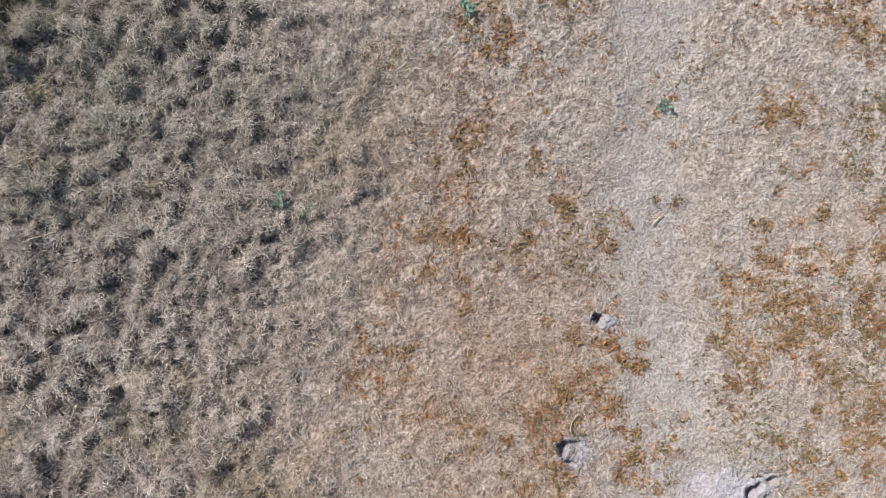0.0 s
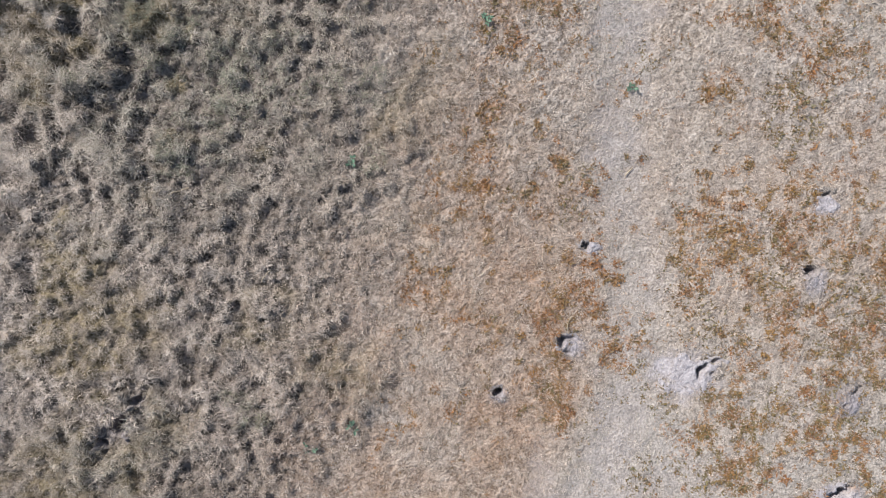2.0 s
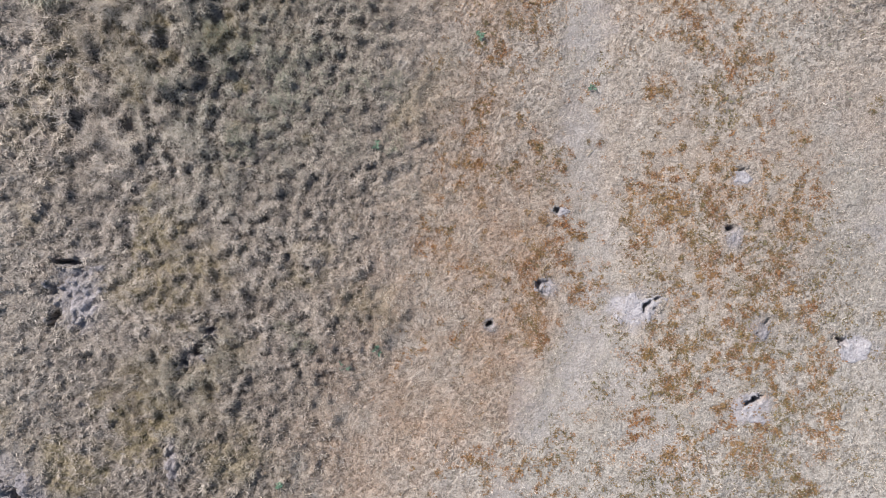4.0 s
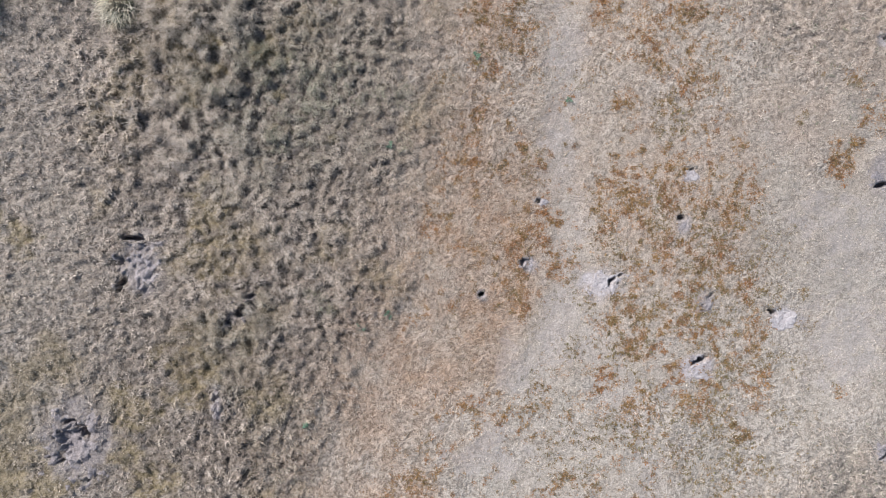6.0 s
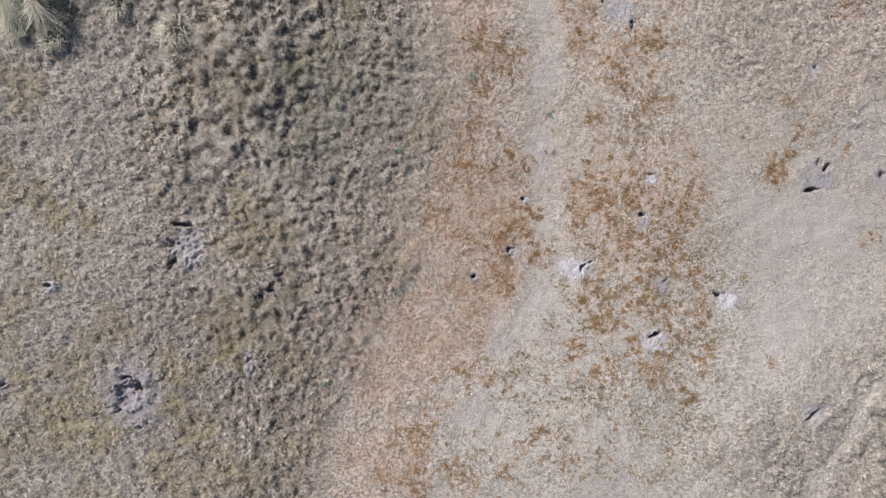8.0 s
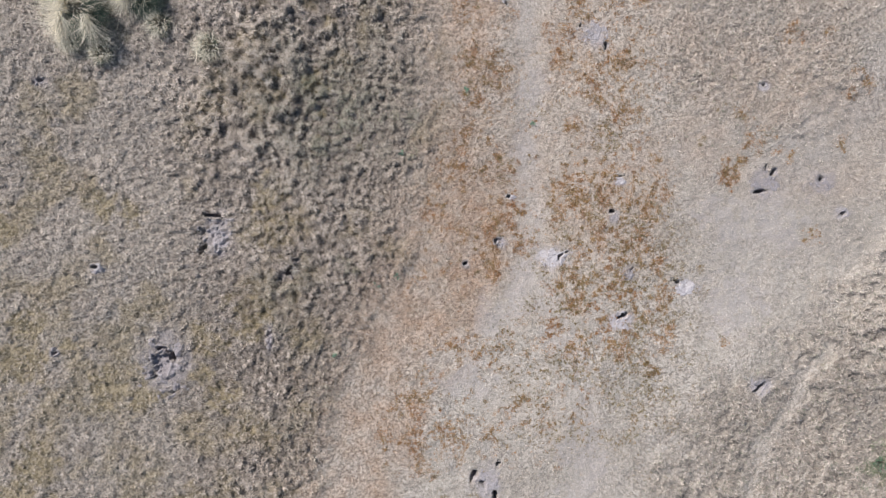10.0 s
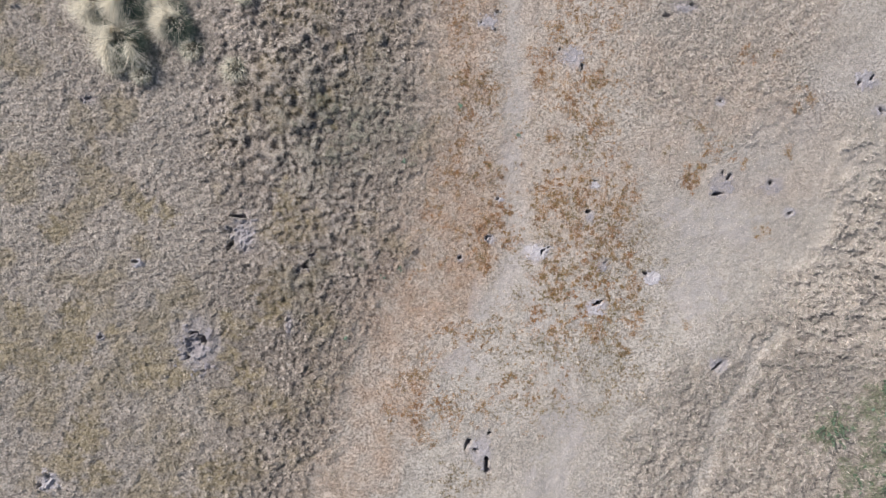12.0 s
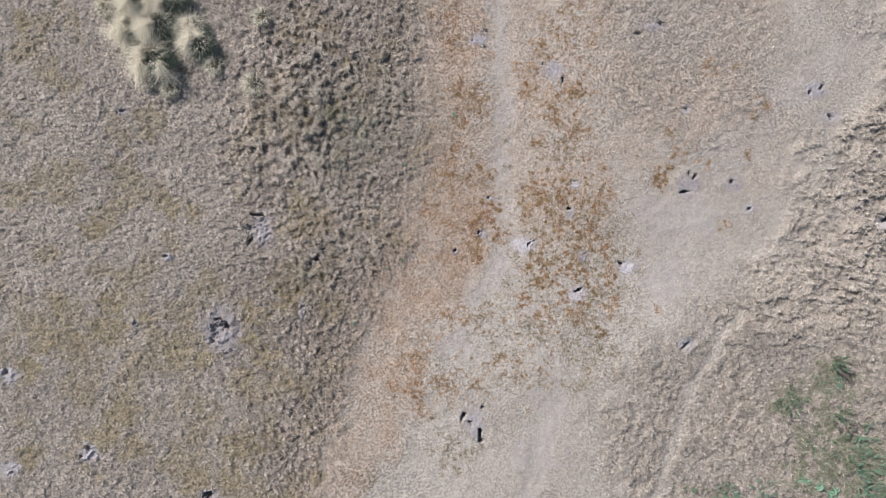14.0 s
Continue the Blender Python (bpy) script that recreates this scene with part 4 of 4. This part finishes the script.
def build_burrow(label, area, pits, pale):
    sx, sy, ra, rb = area
    base = float(height(np.array([sx]), np.array([sy]))[0])
    thing = tagged(new("burrow", None), label, "burrow", "burrows of the pasture")
    thing.location = (sx, sy, base)
    thing.empty_display_size = 0.05
    # the sheet of dug earth, with the pits sunk into it
    reach_x, reach_y = ra * 1.45, rb * 1.45
    for px, py, a, b, turn, _ in pits:
        ca, sa = abs(math.cos(radians(turn))), abs(math.sin(radians(turn)))
        reach_x = max(reach_x, abs(px - sx) + (a * ca + b * sa) * 1.6 + 0.05)
        reach_y = max(reach_y, abs(py - sy) + (a * sa + b * ca) * 1.6 + 0.05)
    cell = max(0.010, min(0.017, 2 * reach_x / 60))
    nu, nv = int(2 * reach_x / cell) + 2, int(2 * reach_y / cell) + 2
    U, V = np.meshgrid(np.linspace(-1, 1, nu), np.linspace(-1, 1, nv))
    U, V = U.ravel(), V.ravel()
    x, y = sx + U * reach_x, sy + V * reach_y
    turf = height(x, y)
    d = np.hypot((x - sx) / ra, (y - sy) / rb) + 0.6 * vn(x, y, 0.12, 73) + 0.5 * vn(x, y, 0.045, 74)
    fan = step(1.4 - d, 0, 1.1)
    dug = fan
    for row in pits:
        fan = np.maximum(fan, pit(x, y, row, 1.0, 0.045))
    lump = 0.3 * vn(x, y, 0.06, 75) + 0.45 * vn(x, y, 0.03, 76) + 0.35 * vn(x, y, 0.016, 15)
    s = shag(x, y)
    z = turf - 0.03 - 0.01 * s + fan * (0.031 + 0.02 * s + 0.006 * pale) + step(fan, 0.2, 0.9) * (0.007 + 0.006 * s) * lump
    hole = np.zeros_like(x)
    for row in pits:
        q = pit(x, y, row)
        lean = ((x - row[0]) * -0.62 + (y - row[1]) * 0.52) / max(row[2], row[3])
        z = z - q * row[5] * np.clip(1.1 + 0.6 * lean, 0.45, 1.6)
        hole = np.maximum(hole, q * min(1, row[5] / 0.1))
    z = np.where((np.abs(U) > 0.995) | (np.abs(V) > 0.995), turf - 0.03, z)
    # deep pits take the dull tone: their shade is put into the colour
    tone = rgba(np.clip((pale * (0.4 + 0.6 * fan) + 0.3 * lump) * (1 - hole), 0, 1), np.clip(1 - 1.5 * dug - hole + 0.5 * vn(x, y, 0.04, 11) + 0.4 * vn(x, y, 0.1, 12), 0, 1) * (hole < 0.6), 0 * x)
    k = (np.arange(nv - 1)[:, None] * nu + np.arange(nu - 1)[None, :]).ravel()[:, None]
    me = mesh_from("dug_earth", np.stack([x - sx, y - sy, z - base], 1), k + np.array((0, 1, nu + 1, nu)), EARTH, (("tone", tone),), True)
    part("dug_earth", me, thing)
    # crumbs of earth lying on it
    n = int(40 + 600 * ra)
    ang, rad = rng.uniform(0, 2 * np.pi, n), np.sqrt(rng.random(n)) * 1.15
    cx, cy = sx + np.cos(ang) * rad * ra, sy + np.sin(ang) * rad * rb
    ok = in_pit(cx, cy, 0.0) < 0.1
    cx, cy = cx[ok], cy[ok]
    n = len(cx)
    size = rng.uniform(0.002, 0.006, n) * rng.uniform(0.6, 1.4, n)
    octa = np.array(((1, 0, 0), (0, 1, 0), (-1, 0, 0), (0, -1, 0), (0, 0, 0.8), (0, 0, -0.6)))
    v = octa[None] * (size[:, None, None] * rng.uniform(0.6, 1.3, (n, 6, 1)))
    turn = rng.uniform(0, 6.28, n)
    c, s = np.cos(turn)[:, None], np.sin(turn)[:, None]
    v = np.stack([v[..., 0] * c - v[..., 1] * s, v[..., 0] * s + v[..., 1] * c, v[..., 2]], 2)
    dd = np.hypot((cx - sx) / ra, (cy - sy) / rb)
    top = height(cx, cy) + 0.004 * pale + 0.012 * shag(cx, cy) * step(1.2 - dd, 0, 0.8)
    v = v + np.stack([cx - sx, cy - sy, top - base + size * 0.3], 1)[:, None]
    f = np.array(((0, 1, 4), (1, 2, 4), (2, 3, 4), (3, 0, 4), (1, 0, 5), (2, 1, 5), (3, 2, 5), (0, 3, 5)))
    t = (np.arange(n)[:, None, None] * 6 + f[None]).reshape(-1, 3)
    tone = rgba(np.repeat(np.clip(pale + rng.normal(0, 0.2, n), 0, 1), 6), np.zeros(n * 6), np.zeros(n * 6))
    part("loose_soil", mesh_from("loose_soil", v.reshape(-1, 3), t, EARTH, (("tone", tone),)), thing, "loose crumbs of earth")["kind"] = "stuff"


for row in BURROWS:
    build_burrow(*row)


# ---- tussocks ----
def build_tussock(label, x, y, radius, tall_m, dry, lean, count=3000, flow=None, mat=None):
    base = float(height(np.array([float(x)]), np.array([float(y)]))[0])
    thing = tagged(new("tussock", None), label, "tussock", "tussocks of tall grass")
    thing.location = (x, y, base - 0.01)
    thing.empty_display_size = 0.05
    if count > 300:
        # solid thatch dome added inside the blades so the tussock casts a denser shadow
        m, rings, v = 14, 6, []
        for r in range(rings + 1):
            f = r / rings
            for k in range(m):
                a = 2 * math.pi * k / m
                q = radius * 0.62 * math.cos(f * 1.5) * (1 + 0.18 * math.sin(3 * a + 5 * x) + rng.uniform(-0.1, 0.1))
                v.append((q * math.cos(a), q * math.sin(a), tall_m * 0.55 * math.sin(f * 1.5) + rng.uniform(-0.01, 0.01)))
        k = np.array([(r * m + k, r * m + (k + 1) % m, (r + 1) * m + (k + 1) % m, (r + 1) * m + k) for r in range(rings) for k in range(m)])
        part("shadow_core", mesh_from("shadow_core", np.array(v), k, THATCH), thing, "matted dead base, added to cast a denser shadow")
    for name, share, note in (("dry_foliage", dry, "straw-coloured blades"), ("green_shaded_foliage", 1 - dry, "grey-green blades, colour darkened to paint shade")):
        n = int(count * share)
        ang, rad = rng.uniform(-np.pi, np.pi, n), radius * 0.4 * np.sqrt(rng.random(n))
        # dark blades are moved away from the sun to paint the shaded side
        off = 0.0 if name == "dry_foliage" or flow is None else radius * 0.8
        root = np.stack([np.cos(ang) * rad + 0.77 * off, np.sin(ang) * rad - 0.64 * off, np.zeros(n)], 1)
        way = ang + rng.normal(0, 0.5, n)
        wx, wy = np.cos(way) + 1.5 * lean[0], np.sin(way) + 1.5 * lean[1]
        out = rad / (radius * 0.4)
        swept = np.zeros(n)
        if flow is not None:
            swept = (rng.random(n) < (0.85 if name == "dry_foliage" else 0.3)).astype(float)
            lock = rng.integers(0, 5, n)
            turn, ox, oy = rng.normal(0, 0.45, 5), rng.normal(0, 0.4 * radius, 5), rng.normal(0, 0.4 * radius, 5)
            a = radians(flow) + turn[lock] + rng.normal(0, 0.11, n)
            held = swept * (name == "dry_foliage")
            root[:, 0] = root[:, 0] * (1 - 0.75 * held) + ox[lock] * held
            root[:, 1] = root[:, 1] * (1 - 0.75 * held) + oy[lock] * held
            wx, wy = np.where(swept > 0, np.cos(a), wx), np.where(swept > 0, np.sin(a), wy)
        drop = 1.0 if name == "dry_foliage" else 0.75
        length = rng.uniform(0.6, 1.15, n) * math.hypot(radius * 0.5, tall_m) * 0.72 * drop * (1 + 0.25 * swept)
        rise = np.clip(0.96 - 0.3 * out - 0.3 * swept * rng.random(n) + rng.normal(0, 0.12, n), 0.15, 0.99)
        if name == "dry_foliage":
            plant = rgba(np.zeros(n), 0.35 * (rng.random(n) < 0.4), np.zeros(n))
            age_shade = rgba(np.clip(rng.normal(0.82, 0.18, n), 0, 1), rng.uniform(0.3, 1, n), np.zeros(n))
        else:
            plant = rgba(np.zeros(n), 0.1 * rng.random(n), rng.uniform(0.5, 1.0, n))
            age_shade = rgba(np.clip(rng.normal(0.4, 0.2, n), 0, 1), rng.uniform(0.1, 0.9, n), np.zeros(n))
        v, t, p, a = blades(root, np.arctan2(wy, wx), length, rise, rng.uniform(0.003, 0.007, n), plant, age_shade, 0.7)
        v[:, 2] = np.maximum(v[:, 2], 0.005)
        part(name, mesh_from(name, v, t, mat or (TALL_GRASS if name == "dry_foliage" else GREEN_SHADED_TUSSOCK), (("plant", p), ("age_shade", a))), thing, note)["kind"] = "stuff"


STRAW_TUSSOCK = "tall straw-yellow tussock with arching blades on dry pasture"
GREY_TUSSOCK = "small grey-green tussock on matted dry grass"
for tx, ty, tr, th, td, flow in ((-4.91, 3.25, 0.22, 0.50, 0.75, 215), (-4.14, 3.48, 0.19, 0.38, 0.75, 178), (-4.24, 3.78, 0.15, 0.34, 0.7, 215),
                                 (-4.81, 3.83, 0.2, 0.50, 0.75, 200), (-5.29, 3.78, 0.2, 0.42, 0.75, 240), (-5.2, 3.52, 0.11, 0.2, 0.7, 180),
                                 (-4.68, 4.3, 0.24, 0.45, 0.6, 210), (-5.18, 4.35, 0.24, 0.46, 0.7, 220)):
    build_tussock(STRAW_TUSSOCK, tx, ty, tr, th * 1.25, td * 0.62, (0.0, 0.0), 4200, flow)
for tx, ty, tr, th in ((-5.03, 2.86, 0.18, 0.22), (-4.64, 2.72, 0.18, 0.2), (-3.88, 3.12, 0.18, 0.24), (-3.2, 2.8, 0.2, 0.24),
                       (-3.06, 3.92, 0.18, 0.2), (-4.45, 3.6, 0.2, 0.22), (-5.75, 4.1, 0.25, 0.16)):
    build_tussock(GREY_TUSSOCK, tx, ty, tr, th * 1.4, 0.35, (-0.5, -0.3), 1500)
build_tussock("bleached straw tuft at the edge of a dark hollow", -2.2, -0.10, 0.08, 0.09, 0.9, (0.0, -0.8), 70, None, GRASS)


# ---- weeds ----
def build_weed(label, x, y, radius, tall_m, leaves, leaf, mat, flat=False):
    base = float(height(np.array([float(x)]), np.array([float(y)]))[0])
    thing = tagged(new("weed", None), label, "weed", "green weeds of the pasture")
    thing.location = (x, y, base - 0.01)
    thing.empty_display_size = 0.05
    stems = max(3, leaves // 14)
    lv, lt = [], []
    for k in range(stems):
        a, r = rng.uniform(0, 2 * np.pi), radius * math.sqrt(rng.random())
        foot = np.array((math.cos(a) * r * 0.45, math.sin(a) * r * 0.45, 0.0))
        head = np.array((math.cos(a) * r, math.sin(a) * r, tall_m * rng.uniform(0.5, 1.0)))
        sv, st, o = [], [], 0
        for p, w in ((foot, 0.004), ((foot + head) / 2 + (0, 0, 0.1 * tall_m), 0.003), (head, 0.0015)):
            for q in range(3):
                sv.append(p + w * np.array((math.cos(q * 2.1), math.sin(q * 2.1), 0)))
        for ring in (0, 3):
            for q in range(3):
                b0, b1, b2, b3 = o + ring + q, o + ring + (q + 1) % 3, o + ring + 3 + (q + 1) % 3, o + ring + 3 + q
                st += [(b0, b1, b2), (b0, b2, b3)]
        part("stem", mesh_from("stem", np.array(sv), np.array(st), DARK_STEM), thing)
        for _ in range(leaves // stems):
            f = rng.uniform(0.25, 1.0)
            at = foot + (head - foot) * f
            w = rng.uniform(0, 2 * np.pi)
            d = np.array((math.cos(w), math.sin(w), rng.uniform(-0.25, 0.2) if flat else rng.uniform(-0.3, 0.6)))
            s = np.array((-math.sin(w), math.cos(w), rng.normal(0, 0.25)))
            size = leaf * rng.uniform(0.55, 1.25)
            o = len(lv)
            fold = np.array((0, 0, size * 0.12))
            lv += [at, at + d * size * 0.35 + s * size * 0.26 + fold, at + d * size * 0.45, at + d * size * 0.35 - s * size * 0.26 + fold,
                   at + d * size * 0.75 + s * size * 0.17 + fold, at + d * size * 0.75 - s * size * 0.17 + fold, at + d * size - (0, 0, size * 0.15)]
            lt += [(o, o + 2, o + 1), (o, o + 3, o + 2), (o + 1, o + 2, o + 4), (o + 2, o + 3, o + 5), (o + 2, o + 6, o + 4), (o + 2, o + 5, o + 6)]
    v = np.array(lv)
    v[:, 2] = np.maximum(v[:, 2], 0.01)
    if flat:
        for k in range(len(v) // 7):
            part("leaf", mesh_from("leaf", v[k * 7:k * 7 + 7], np.array(lt[:6]), mat), thing)
    else:
        part("foliage", mesh_from("foliage", v, np.array(lt), mat), thing)["kind"] = "stuff"


DARK_WEED, FRESH_WEED = "dark green leafy weed in dry turf", "bright green leafy weed in trampled turf"
for wx, wy, wr, wh, wn in ((6.80, -1.88, 0.13, 0.34, 150), (6.05, -2.58, 0.24, 0.16, 190), (6.85, -2.82, 0.15, 0.24, 110), (7.05, -3.45, 0.3, 0.15, 150),
                           (6.55, -3.35, 0.22, 0.1, 80), (7.78, -4.05, 0.22, 0.3, 200), (6.1, -3.68, 0.08, 0.1, 26), (4.35, -4.1, 0.1, 0.1, 24)):
    build_weed(DARK_WEED, wx, wy, wr * 1.35, wh, int(wn * 1.5), 0.036, LEAF)
for wx, wy, wr, wh, wn in ((7.5, -3.75, 0.28, 0.26, 330), (7.45, -4.2, 0.25, 0.25, 260), (4.95, -4.25, 0.2, 0.12, 130), (7.25, -3.2, 0.25, 0.16, 150),
                           (6.75, -2.25, 0.15, 0.12, 60), (5.6, -4.3, 0.3, 0.1, 90)):
    build_weed(FRESH_WEED, wx, wy, wr * 1.35, wh, int(wn * 1.9), 0.034, LEAF_BRIGHT)
for wx, wy, wr in ((6.28, -3.98, 0.13), (6.62, -4.15, 0.12), (6.9, -4.28, 0.1)):
    build_weed("broad-leaved rosette of a green weed on bare turf", wx, wy, wr, 0.06, 14, 0.14, LEAF_BRIGHT, True)
for wx, wy, wr in ((-0.67, -0.21, 0.035), (0.2, 2.3, 0.045), (1.11, 1.87, 0.03), (-1.53, -1.31, 0.06), (-0.95, -0.33, 0.05), (-0.66, 1.44, 0.05)):
    build_weed("small fresh green sprig in dry grass", wx, wy, wr, 0.05, 26, 0.024, LEAF_BRIGHT)
for wx, wy in ((7.0, -3.02), (6.98, -2.1)):
    build_weed("dead brown weed stalk with withered leaves", wx, wy, 0.2, 0.22, 60, 0.035, DARK_STEM)


# ---- loose stalks ----
def stalk(label, x, y, length, turn, width=0.004, bend=0.12):
    n, v, t = 7, [], []
    for k in range(n):
        f = k / (n - 1) - 0.5
        px, py = f * length, bend * length * (0.25 - f * f)
        z = float(height(np.array([x + px * math.cos(turn) - py * math.sin(turn)]), np.array([y + px * math.sin(turn) + py * math.cos(turn)]))[0])
        for q in range(4):
            a = q * math.pi / 2
            v.append((px, py + width * math.cos(a), z + 0.012 + width * math.sin(a)))
        if k:
            for q in range(4):
                a0, a1 = (k - 1) * 4 + q, (k - 1) * 4 + (q + 1) % 4
                t += [(a0, a1, a1 + 4), (a0, a1 + 4, a0 + 4)]
    ob = tagged(new("dry_stalk", mesh_from("dry_stalk", np.array(v), np.array(t), STEM, (), True)), label, "stalk")
    ob.location, ob.rotation_euler = (x, y, 0), (0, 0, turn)


stalk("dry bent stalk lying on short grass", 1.09, 1.35, 0.07, 0.8)
stalk("pale dry stalk lying in short grass", 0.70, 0.41, 0.09, 1.2, 0.003, 0.5)
stalk("pale straw lying on matted grass", -1.78, 1.62, 0.13, 0.6)
stalk("pale straw lying on matted grass", -1.72, 1.29, 0.12, 0.4)
stalk("pale straw lying on matted grass", -1.2, 0.75, 0.1, 0.9)
